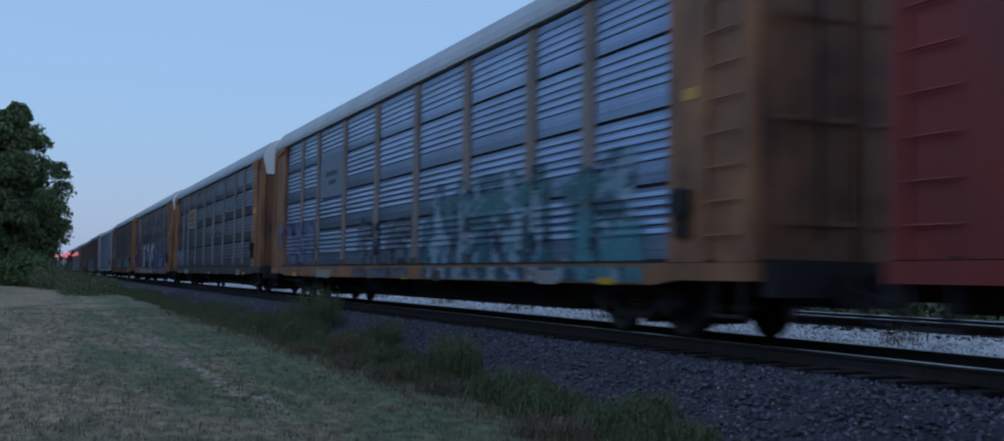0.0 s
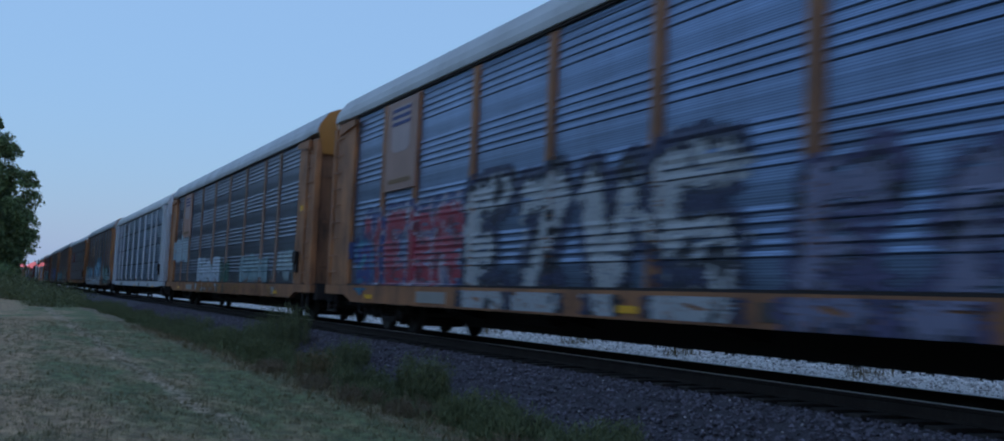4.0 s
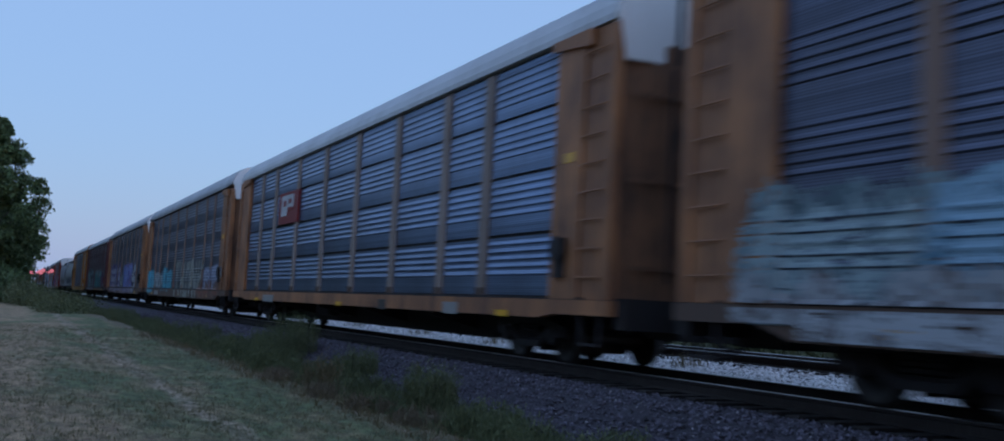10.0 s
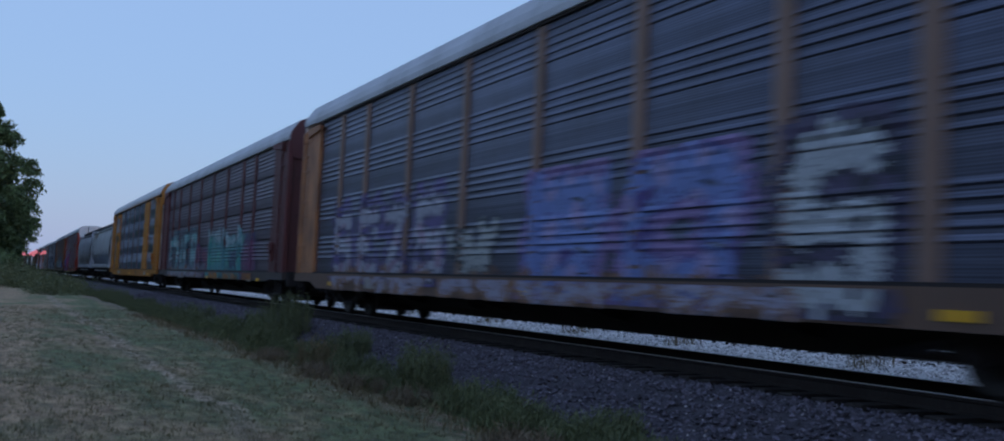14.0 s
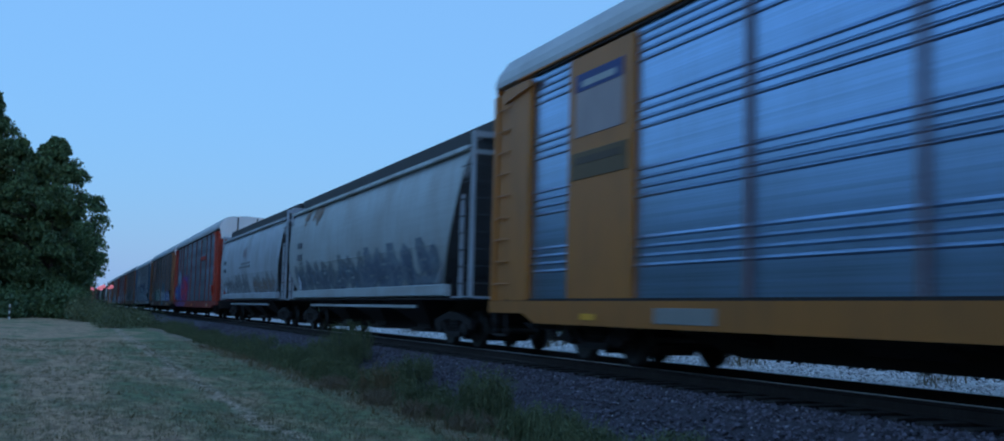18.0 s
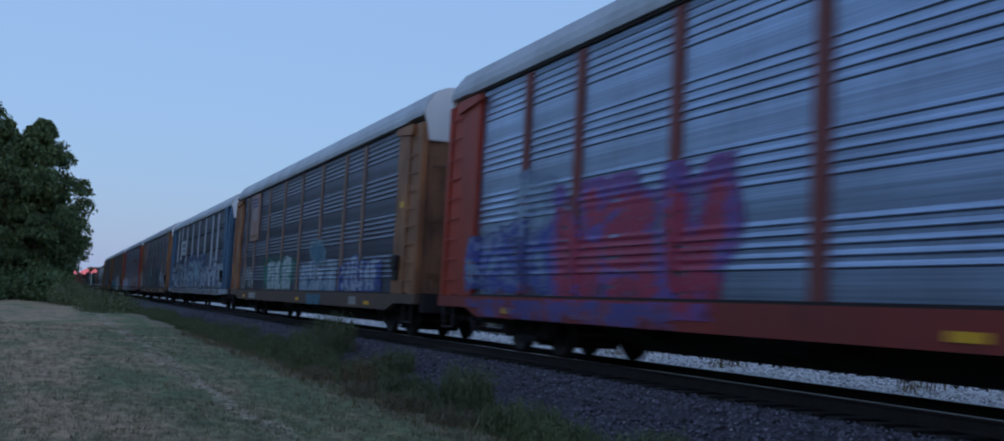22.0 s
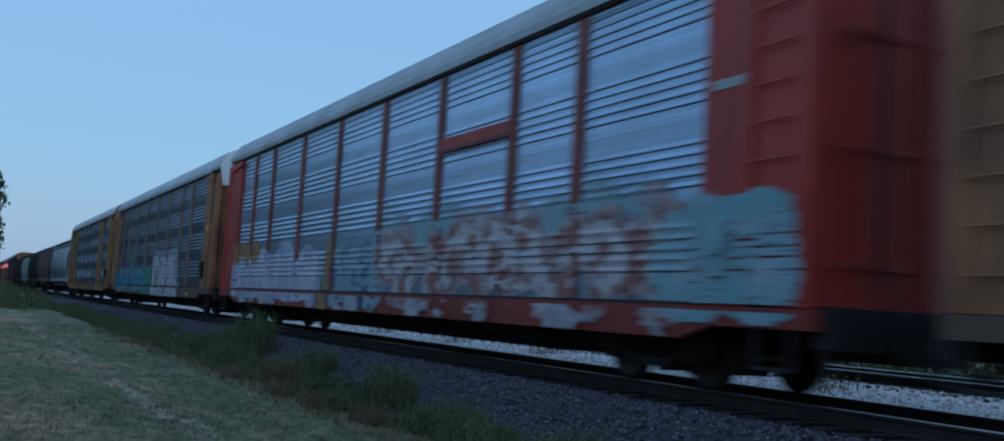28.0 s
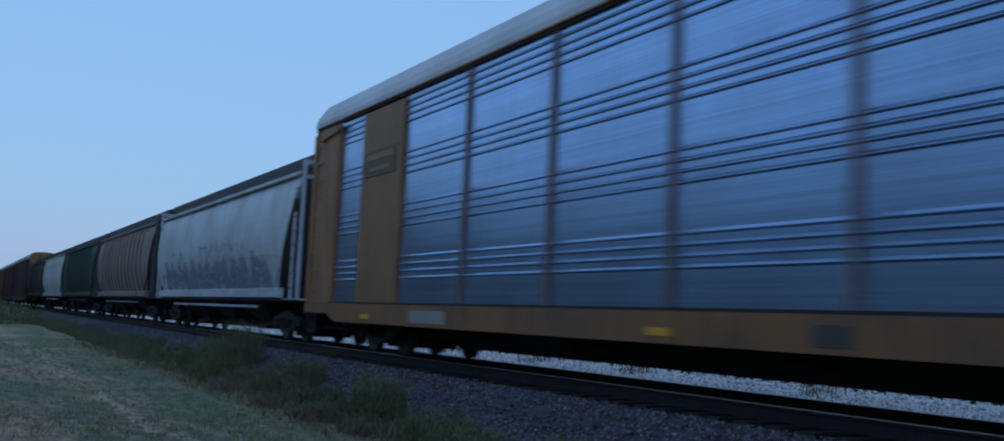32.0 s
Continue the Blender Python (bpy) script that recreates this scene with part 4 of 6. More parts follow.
    for k in range(chutes):
        a = 4.1 + span * k
        def make(sp=span):
            return Build().loft([[(x * fx, sp / 2 + d, z) for x, d in ((-1.3, -hw), (1.3, -hw), (1.3, hw), (-1.3, hw))] for z, fx, hw in ((1.1, 1.0, sp * 0.46), (0.45, 0.45, 0.55), (0.32, 0.45, 0.5))]).box(-0.75, 0.75, sp / 2 - 0.6, sp / 2 + 0.6, 0.26, 0.36).mesh("chute")
        part("discharge_chute", shared(("chute", round(span, 3)), make), BLACK, w, place=(0, a, 0))
    for zb in (2.30,):
        xb = float(np.interp(zb, HOP_Z, HOP_X))
        part("belt_rail", shared(("belt", length, zb), lambda: Build().box(xb - 0.012, xb + 0.03, 2.4, length - 2.4, zb, zb + 0.014, 0.004).mesh("belt_rail")), colour, w)
    part("brake_rod", shared(("hoprod", length), lambda: Build().box(-1.45, -1.38, 4.3, length - 4.3, 0.86, 0.93).mesh("brake_rod")), sill or colour, w)
    if ribbed_side:
        rib = shared("hoprib", lambda: Build().loft([[(float(np.interp(z, HOP_Z, HOP_X)) - d, y, float(z)) for d, y in ((0.0, -0.06), (0.09, -0.05), (0.09, 0.05), (0.0, 0.06))] for z in np.linspace(1.4, 4.28, 9)]).mesh("side_rib"))
        for k in range(12):
            part("side_rib", rib, colour, w, place=(0, 3.3 + (length - 6.6) * k / 11, 0))

    def cage():
        b = Build()
        for x in (-1.5, 1.42):
            b.box(x, x + 0.08, 0.42, 0.54, 1.1, 4.62, 0.01)
            b.box(x, x + 0.08, 1.05, 1.13, 1.1, 3.9, 0.01)
        b.box(-1.5, 1.5, 0.4, 0.5, 4.5, 4.62)
        b.box(-1.45, 1.45, 0.35, 1.7, 1.08, 1.13)
        b.rod((-1.46, 0.5, 4.3), (-1.46, 2.6, 1.45), 0.04)
        return b.mesh("end_frame")

    bulk = shared("bulk", lambda: Build().loft([[(-1.2, 2.35, z), (1.2, 2.35, z), (1.2, 2.5, z), (-1.2, 2.5, z)] for z in (1.1, 2.3)]).mesh("draft_panel"))
    rungs = shared("hoprung", lambda: Build().rod((-1.5, 0.5, 0), (-1.5, 1.08, 0), 0.015).rod((-1.4, 0.43, 0), (-0.9, 0.43, 0), 0.015).mesh("rung"))
    wheel = shared("brakewheel", lambda: Build().loft([[(0.55 * 0.5 * math.cos(a) - 0.4, 0.36 + d, 2.7 + 0.27 * math.sin(a)) for a in np.linspace(0, 6.0, 16)] for d in (0, 0.03)], caps=True).mesh("brake_wheel"))
    for lead in (True, False):
        for nm, me, mt, n in (("end_frame", shared("cage", cage), frame_paint or HOPPER_DARK, 1), ("rung", rungs, HOPPER_DARK, 9), ("brake_wheel", wheel, BLACK, 1 if lead else 0), ("draft_panel", bulk, BLACK, 1)):
            for k in range(n):
                o = part(nm, me, mt, w)
                z = 1.4 + 0.36 * k if nm == "rung" else 0
                o.location = (0, 0, z) if lead else (0, length, z)
                if not lead:
                    o.scale = (1, -1, 1)
    return w, sets, "flat", ()

FLEET = []  # wagon, place of its leading gap along the track at the start, wheelsets


def enlist(made, lead):
    FLEET.append((made[0], lead, made[1]))
    return made[0], made[2], made[3]


TEAL, CYAN, PALEBLUE, CHALK = (0.10, 0.30, 0.33), (0.10, 0.42, 0.52), (0.35, 0.50, 0.58), (0.58, 0.60, 0.62)
INK, NAVY, VIOLET, CRIMSON, MINT, RUST = (0.03, 0.03, 0.045), (0.05, 0.07, 0.28), (0.16, 0.11, 0.36), (0.42, 0.05, 0.07), (0.10, 0.40, 0.30), (0.30, 0.09, 0.05)
OCHRE, LILAC, CREAM = (0.45, 0.24, 0.06), (0.40, 0.38, 0.58), (0.62, 0.60, 0.48)
SIGN_YELLOW = (0.50, 0.36, 0.27)

# A
w, st, po = enlist(autorack("dark red enclosed autorack wagon with galvanised panels", RED, GALV_RUST, ROOF_LIGHT, CAP_WHITE), -20.05)
sill_marks(w, 1)
# B
w, st, po = enlist(autorack("galvanised autorack wagon with faded yellow ends and teal graffiti", YELLOW, GALV, ROOF_LIGHT, CAP_WHITE, post=TAN, length=28.57, shift=0.05), 8.98)
graffiti(w, st, po, 3.6, 12.2, 0.70, 2.22, (0.36, 0.50, 0.60), (0.02, 0.05, 0.09), (0.05, 0.17, 0.21), text="AERLS", seed=3, thick=0.19, halo=0.13, ragged=0.2, spots=(0.10, 0.34, 0.40))
graffiti(w, st, po, 4.3, 11.8, 2.04, 2.34, (0.08, 0.26, 0.27), (0.06, 0.20, 0.22), None, n=7, seed=63, thick=0.09, halo=0.03, ragged=0.3)
graffiti(w, st, po, 3.3, 5.3, 0.70, 1.5, (0.12, 0.40, 0.46), (0.08, 0.28, 0.34), None, n=2, seed=97, thick=0.2, halo=0.05, ragged=0.3)
graffiti(w, st, po, 12.9, 17.5, 0.78, 1.95, (0.17, 0.20, 0.27), INK, None, text="EUE", seed=4, thick=0.13, halo=0.10)
graffiti(w, st, po, 21.8, 26.4, 1.1, 2.3, (0.25, 0.27, 0.40), (0.10, 0.09, 0.22), None, n=4, seed=5, thick=0.11)
sign(w, "sign_panel", 18.85, 21.2, 3.0, 4.2, (0.25, 0.30, 0.37), "pale panel with dark bars", ((0.25, 0.75, 0.5, 0.62, (0.08, 0.09, 0.12)), (0.3, 0.62, 0.3, 0.4, (0.08, 0.09, 0.12))), -1.545)
sill_marks(w, 2)
# C
w, st, po = enlist(autorack("weathered galvanised autorack wagon with brownish yellow ends", YELLOW, GALV_GREY, ROOF_GREY, CAP_WHITE, post=TAN, sill=DARK_SILL, length=28.5, shift=0.05), 38.15)
sign(w, "sign_panel", 18.75, 21.3, 3.1, 4.15, SIGN_YELLOW, "faded yellow sign with reddish bars", ((0.15, 0.85, 0.62, 0.80, (0.24, 0.10, 0.08)), (0.15, 0.85, 0.38, 0.52, (0.24, 0.10, 0.08)), (0.25, 0.75, 0.15, 0.26, (0.24, 0.10, 0.08))), -1.55)
graffiti(w, st, po, 23.4, 25.8, 1.25, 2.05, (0.30, 0.36, 0.48), (0.16, 0.18, 0.26), None, n=3, seed=6, thick=0.12, halo=0.06)
graffiti(w, st, po, 3.0, 7.5, 1.5, 1.9, (0.30, 0.32, 0.36), (0.2, 0.2, 0.24), None, n=6, seed=64, thick=0.03, halo=0.02)
sill_marks(w, 3)
# D
w, st, po = enlist(autorack("ribbed autorack wagon with yellow ends and bold red lettering", YELLOW, GALV_MID, ROOF_LIGHT, CAP_WHITE, "plain", post=YELLOW, length=28.6, shift=0.2), 66.72)
shield(w, 21.78, 23.65, 3.1, EAVE - 0.02)
graffiti(w, st, po, 19.3, 25.1, 1.28, 2.40, (0.48, 0.05, 0.09), (0.52, 0.46, 0.56), (0.07, 0.09, 0.26), text="KESR", seed=7, thick=0.23, halo=0.06, spots=(0.22, 0.03, 0.06), tag="red spray-painted letters edged in white")
graffiti(w, st, po, 24.4, 25.5, 1.10, 1.85, (0.04, 0.07, 0.30), (0.07, 0.28, 0.42), (0.05, 0.08, 0.24), n=2, seed=57, thick=0.2, halo=0.08, ragged=0.2, spots=(0.07, 0.34, 0.46))
graffiti(w, st, po, 11.1, 19.1, 0.80, 2.65, (0.62, 0.64, 0.68), INK, (0.05, 0.06, 0.14), text="EZVS", seed=8, thick=0.24, halo=0.09)
graffiti(w, st, po, 2.9, 10.4, 0.82, 2.2, (0.30, 0.30, 0.46), INK, (0.13, 0.12, 0.26), text="EJBEL", seed=10, thick=0.17, halo=0.07)
sill_marks(w, 4)
# E
w, st, po = enlist(autorack("dark ribbed autorack wagon with yellow posts and pale graffiti", YELLOW, GALV_GREY, ROOF_GREY, YELLOW_NEW, "plain", post=RUSTY, length=28.7, shift=0.35), 95.23)
shield(w, 21.78, 23.65, 3.1, EAVE - 0.02)
graffiti(w, st, po, 22.1, 26.2, 2.0, 3.2, (0.55, 0.66, 0.74), (0.44, 0.56, 0.66), (0.50, 0.62, 0.70), n=2, seed=11, thick=0.14, ragged=0.2, block=True)
graffiti(w, st, po, 12.6, 20.0, 0.80, 1.6, (0.05, 0.14, 0.11), (0.05, 0.10, 0.09), None, n=4, seed=13, thick=0.24)
graffiti(w, st, po, 14.4, 19.2, 0.72, 2.12, (0.58, 0.66, 0.76), (0.40, 0.48, 0.62), (0.52, 0.60, 0.70), text="IIH", seed=12, thick=0.16, ragged=0.1, block=True)
graffiti(w, st, po, 6.2, 10.6, 1.05, 2.05, (0.36, 0.50, 0.56), (0.16, 0.30, 0.34), (0.30, 0.44, 0.50), text="RNO", seed=14, thick=0.18, halo=0.06, ragged=0.2, block=True)
graffiti(w, st, po, 3.0, 4.7, 1.3, 1.85, (0.46, 0.56, 0.60), (0.36, 0.46, 0.5), None, n=2, seed=15, thick=0.14)
graffiti(w, st, po, 5.0, 19.0, 0.70, 0.98, (0.40, 0.18, 0.04), (0.26, 0.10, 0.05), None, n=8, seed=65, thick=0.08, ragged=0.2)
sill_marks(w, 5)
# F
w, st, po = enlist(autorack("silver-white autorack wagon with galvanised panels", BLUE_WHITE, GALV, ROOF_LIGHT, BLUE_WHITE, length=28.56, shift=0.6), 123.83)
sign(w, "stencil", 20.2, 21.3, 4.35, 4.9, (0.20, 0.21, 0.24), "dark stencilled bars", ((0.1, 0.9, 0.6, 0.8, (0.1, 0.1, 0.12)),), -1.535)
sill_marks(w, 6, colour=(0.25, 0.25, 0.27))
# G
w, st, po = enlist(autorack("dark autorack wagon with yellow ends and big pale blue graffiti", YELLOW, GALV_DARK, ROOF_GREY, TAN, "plain", post=RUSTY, sill=SILL_DIRT, length=28.6, shift=0.15), 152.5)
sign(w, "sign_panel", 18.75, 21.4, 3.15, 4.15, SIGN_YELLOW, "cream sign with dark bars", ((0.1, 0.9, 0.62, 0.82, (0.26, 0.14, 0.10)), (0.1, 0.9, 0.38, 0.54, (0.26, 0.14, 0.10)), (0.2, 0.8, 0.15, 0.28, (0.26, 0.14, 0.10))), -1.56)
graffiti(w, st, po, 24.1, 26.3, 1.1, 2.0, (0.44, 0.58, 0.62), (0.14, 0.22, 0.26), (0.30, 0.42, 0.46), n=2, seed=16, thick=0.2, halo=0.05)
graffiti(w, st, po, 19.3, 23.9, 1.08, 2.36, (0.36, 0.58, 0.74), (0.14, 0.30, 0.42), (0.32, 0.54, 0.70), text="BH", seed=66, thick=0.2, halo=0.06, ragged=0.22, block=True)
graffiti(w, st, po, 10.4, 17.4, 1.08, 2.5, (0.30, 0.55, 0.74), (0.05, 0.09, 0.16), (0.12, 0.27, 0.40), text="BRZI", seed=17, thick=0.25, halo=0.08, ragged=0.25, spots=(0.42, 0.62, 0.74))
graffiti(w, st, po, 7.4, 9.4, 1.08, 2.38, (0.34, 0.50, 0.50), (0.05, 0.12, 0.11), (0.36, 0.52, 0.53), text="A", seed=18, thick=0.16, halo=0.10, ragged=0.25, block=True, arch=0.5)
graffiti(w, st, po, 3.2, 7.4, 1.08, 1.88, (0.34, 0.52, 0.52), (0.03, 0.09, 0.08), (0.05, 0.13, 0.12), text="KHE", seed=96, thick=0.17, halo=0.12, ragged=0.25)
graffiti(w, st, po, 2.9, 4.2, 1.2, 2.1, (0.28, 0.32, 0.40), (0.12, 0.13, 0.18), None, n=2, seed=67, thick=0.12)
graffiti(w, st, po, 1.4, 2.3, 1.35, 1.7, (0.46, 0.54, 0.60), (0.36, 0.4, 0.44), (0.40, 0.46, 0.5), n=1, seed=68, thick=0.16)
graffiti(w, st, po, 9.8, 26.2, 0.68, 0.98, (0.58, 0.61, 0.65), (0.24, 0.22, 0.22), (0.48, 0.50, 0.53), n=12, seed=60, thick=0.16, ragged=0.2)
graffiti(w, st, po, 8.2, 9.8, 0.70, 1.0, (0.34, 0.13, 0.06), (0.2, 0.1, 0.05), (0.3, 0.12, 0.06), n=2, seed=62, thick=0.14)
sill_marks(w, 7)
# H
w, st, po = enlist(autorack("blue-grey galvanised autorack wagon with yellow sill and ends", YELLOW, GALV_MID, ROOF_LIGHT, CAP_WHITE, post=TAN, length=28.6, shift=0.45), 181.1)
sign(w, "sign_panel", 18.9, 21.3, 3.13, 4.12, (0.30, 0.03, 0.03), "dark red sign with a white emblem", ((0.24, 0.86, 0.40, 0.90, (0.72, 0.72, 0.74)), (0.56, 0.86, 0.26, 0.42, (0.72, 0.72, 0.74)), (0.60, 0.76, 0.56, 0.74, (0.33, 0.05, 0.06)), (0.33, 0.48, 0.62, 0.76, (0.33, 0.05, 0.06)), (0.24, 0.50, 0.40, 0.50, (0.30, 0.03, 0.03))), -1.57)
sill_marks(w, 8)
# I
w, st, po = enlist(autorack("dark autorack wagon with cyan and bone-white graffiti", YELLOW, GALV_DARK, ROOF_GREY, CAP_WHITE, "plain", post=RUSTY, sill=SILL_DIRT, length=28.57, shift=0), 209.75)
graffiti(w, st, po, 23.7, 26.3, 0.76, 2.25, (0.12, 0.50, 0.64), (0.05, 0.26, 0.36), (0.13, 0.52, 0.66), text="B", seed=19, thick=0.16, halo=0.03, block=True)
graffiti(w, st, po, 20.3, 23.5, 1.12, 2.02, (0.50, 0.56, 0.58), (0.22, 0.26, 0.28), (0.36, 0.42, 0.43), text="SES", seed=20, thick=0.12, halo=0.05, ragged=0.2, block=True)
graffiti(w, st, po, 16.6, 20.1, 0.95, 2.22, (0.12, 0.50, 0.64), (0.05, 0.26, 0.36), (0.13, 0.52, 0.66), text="BR", seed=21, thick=0.14, halo=0.03, ragged=0.2, block=True)
graffiti(w, st, po, 6.6, 15.4, 0.74, 2.28, (0.50, 0.51, 0.45), (0.30, 0.31, 0.28), None, text="THONK", seed=22, thick=0.18, halo=0.03, ragged=0.05)
graffiti(w, st, po, 2.9, 6.4, 1.02, 2.08, (0.40, 0.44, 0.58), (0.20, 0.21, 0.32), (0.30, 0.33, 0.46), text="OE", seed=23, thick=0.20, block=True)
graffiti(w, st, po, 1.3, 2.2, 1.4, 1.8, (0.40, 0.38, 0.36), (0.30, 0.26, 0.22), None, n=1, seed=69, thick=0.10, halo=0.04)
graffiti(w, st, po, 2.6, 7.6, 0.68, 1.0, (0.34, 0.10, 0.05), (0.28, 0.16, 0.12), (0.2, 0.10, 0.08), n=3, seed=24, thick=0.12, ragged=0.2)
sill_marks(w, 9)
# J
w, st, po = enlist(autorack("dark autorack wagon with violet and blue graffiti", YELLOW, GALV_DARK, ROOF_GREY, CAP_WHITE, "plain", post=RUSTY, sill=SILL_DIRT, length=28.6, shift=0.4), 238.32)
graffiti(w, st, po, 16.9, 24.5, 1.1, 2.45, (0.50, 0.50, 0.60), (0.06, 0.05, 0.12), (0.17, 0.13, 0.34), text="SEZS", seed=25, thick=0.18, halo=0.08, ragged=0.2, spots=(0.44, 0.30, 0.42))
graffiti(w, st, po, 14.2, 16.6, 1.1, 2.1, (0.42, 0.44, 0.44), (0.05, 0.06, 0.07), None, n=2, seed=70, thick=0.12, halo=0.07)
graffiti(w, st, po, 7.7, 13.8, 0.98, 2.32, (0.20, 0.28, 0.62), (0.12, 0.09, 0.30), (0.30, 0.20, 0.44), text="BO", seed=26, thick=0.30, halo=0.07, ragged=0.2, spots=(0.40, 0.34, 0.60))
graffiti(w, st, po, 5.6, 7.4, 0.96, 2.46, (0.56, 0.60, 0.64), INK, (0.10, 0.08, 0.16), text="S", seed=27, thick=0.20, halo=0.09)
graffiti(w, st, po, 7.0, 24.0, 0.70, 0.98, (0.42, 0.40, 0.52), (0.30, 0.16, 0.10), None, n=12, seed=71, thick=0.09, ragged=0.2)
sill_marks(w, 10)
# K
w, st, po = enlist(autorack("maroon autorack wagon with brownish panels and teal graffiti", MAROON, GALV_RUST, ROOF_GREY, MAROON, post=MAROON, sill=DARK_SILL, length=28.6, shift=0.8), 266.9)
graffiti(w, st, po, 16.7, 24.9, 0.95, 2.5, (0.22, 0.50, 0.52), (0.03, 0.05, 0.08), (0.06, 0.13, 0.18), text="CUER", seed=28, thick=0.20, halo=0.12, ragged=0.2, spots=(0.54, 0.64, 0.66))
graffiti(w, st, po, 6.6, 14.0, 0.70, 2.52, (0.08, 0.37, 0.37), (0.05, 0.20, 0.24), (0.10, 0.34, 0.38), text="NEBV", seed=29, thick=0.20, halo=0.10, ragged=0.3, spots=(0.09, 0.46, 0.34), block=True)
graffiti(w, st, po, 10.6, 13.9, 2.22, 2.52, (0.48, 0.60, 0.64), (0.26, 0.42, 0.46), None, n=3, seed=72, thick=0.09, ragged=0.3)
graffiti(w, st, po, 7.2, 10.4, 2.08, 2.56, (0.46, 0.60, 0.64), (0.24, 0.42, 0.46), (0.34, 0.50, 0.54), n=3, seed=99, thick=0.12, ragged=0.35, block=True)
graffiti(w, st, po, 8.2, 9.6, 1.2, 1.9, (0.05, 0.08, 0.16), (0.05, 0.14, 0.20), None, n=2, seed=98, thick=0.12, ragged=0.3)
graffiti(w, st, po, 4.6, 6.8, 0.9, 2.0, (0.20, 0.07, 0.16), (0.10, 0.05, 0.12), (0.09, 0.08, 0.18), n=2, seed=73, thick=0.26, ragged=0.25)
graffiti(w, st, po, 14.2, 16.6, 0.85, 1.9, (0.20, 0.07, 0.12), (0.12, 0.06, 0.18), None, n=2, seed=30, thick=0.2)
graffiti(w, st, po, 14.6, 24.5, 0.76, 0.98, (0.34, 0.34, 0.42), (0.26, 0.14, 0.10), (0.16, 0.18, 0.24), n=8, seed=74, thick=0.10, ragged=0.25)
for k, (a, b) in enumerate(((11.1, 12.7), (8.9, 9.7), (7.4, 8.1), (5.0, 6.2))):
    graffiti(w, st, po, a, b, 0.72, 0.86, (0.46, 0.19, 0.04), (0.34, 0.13, 0.05), None, n=2, seed=110 + k, thick=0.08, ragged=0.3)
sill_marks(w, 11)
# L
w, st, po = enlist(autorack("bright yellow autorack wagon with shiny ribbed galvanised panels", YELLOW_NEW, GALV_NEW, ROOF_LIGHT, YELLOW_NEW, "bright", post=DUSKY, end=WHITE, length=28.56), 295.5)
sign(w, "sign_panel", 22.5, 24.1, 3.7, 4.75, (0.55, 0.45, 0.45), "pale emblem with dark blue top", ((0.0, 1.0, 0.72, 1.0, NAVY), (0.15, 0.85, 0.78, 0.88, (0.6, 0.6, 0.6))), -1.57)
sign(w, "stencil", 22.35, 24.25, 3.0, 3.45, (0.20, 0.12, 0.04), "dark stencilled bars", ((0.1, 0.9, 0.55, 0.8, (0.10, 0.06, 0.03)),), -1.57)
sill_marks(w, 12, colour=(0.45, 0.43, 0.40))
# M, N
w, st, po = enlist(hopper("pale grey covered hopper wagon, rust streaked, with dark graffiti", HOPPER_GREY, 20.6, frame_paint=SILVER), 324.19)
graffiti(w, st, po, 9.0, 18.4, 1.5, 2.0, (0.16, 0.19, 0.27), (0.26, 0.30, 0.36), (0.26, 0.28, 0.31), n=9, seed=31, thick=0.14, halo=0.12, ragged=0.4, spots=(0.20, 0.28, 0.40))
graffiti(w, st, po, 2.9, 9.2, 1.5, 2.1, (0.16, 0.20, 0.30), (0.28, 0.33, 0.42), (0.24, 0.28, 0.35), n=6, seed=89, thick=0.14, halo=0.12, ragged=0.4)
graffiti(w, st, po, 14.8, 17.6, 3.75, 4.15, (0.22, 0.12, 0.07), (0.32, 0.22, 0.16), None, n=3, seed=90, thick=0.05, ragged=0.2, tag="rust stains below the roof edge")
stencils(w, 17.2, 2.5)
w, st, po = enlist(hopper("light grey covered hopper wagon with dark scrawls", SILVER, 19.8, frame_paint=SILVER), 344.81)
graffiti(w, st, po, 13.9, 18.2, 1.52, 2.05, (0.26, 0.26, 0.30), (0.36, 0.37, 0.41), None, n=6, seed=32, thick=0.06, halo=0.06, ragged=0.3)
graffiti(w, st, po, 9.5, 13.8, 1.5, 2.05, (0.25, 0.26, 0.30), (0.36, 0.37, 0.41), (0.40, 0.41, 0.45), n=5, seed=33, thick=0.10, halo=0.10, ragged=0.35)
graffiti(w, st, po, 2.9, 8.2, 1.5, 1.8, (0.34, 0.27, 0.25), (0.34, 0.34, 0.38), (0.36, 0.37, 0.41), n=6, seed=91, thick=0.12, ragged=0.35)
graffiti(w, st, po, 10.0, 10.9, 3.2, 3.5, (0.44, 0.36, 0.40), (0.44, 0.4, 0.44), None, n=1, seed=92, thick=0.08)
stencils(w, 16.7, 2.55)
for k in range(2):
    part("mark", Build().box(-1.625, -1.60, 8.8, 12.0 - 0.6 * k, 2.62 + 0.17 * k, 2.70 + 0.17 * k).mesh("mark"), spray((0.36, 0.37, 0.41)), w, "stencilled bars")
# O
w, st, po = enlist(autorack("orange-red autorack wagon with ribbed galvanised sides", ORANGE_RED, GALV_PALE, ROOF_GREY, CAP_WHITE, "plain", post=MUTED_RED, sill=RED, length=28.65, shift=0.1), 364.62)
graffiti(w, st, po, 22.2, 26.3, 1.08, 2.45, (0.09, 0.11, 0.46), (0.30, 0.36, 0.62), (0.08, 0.09, 0.30), text="HEA", seed=34, thick=0.18, halo=0.06, ragged=0.2, spots=(0.28, 0.40, 0.60), block=True)
graffiti(w, st, po, 22.9, 24.0, 2.4, 3.05, (0.34, 0.46, 0.60), (0.26, 0.34, 0.52), None, n=1, seed=75, thick=0.16, ragged=0.25)
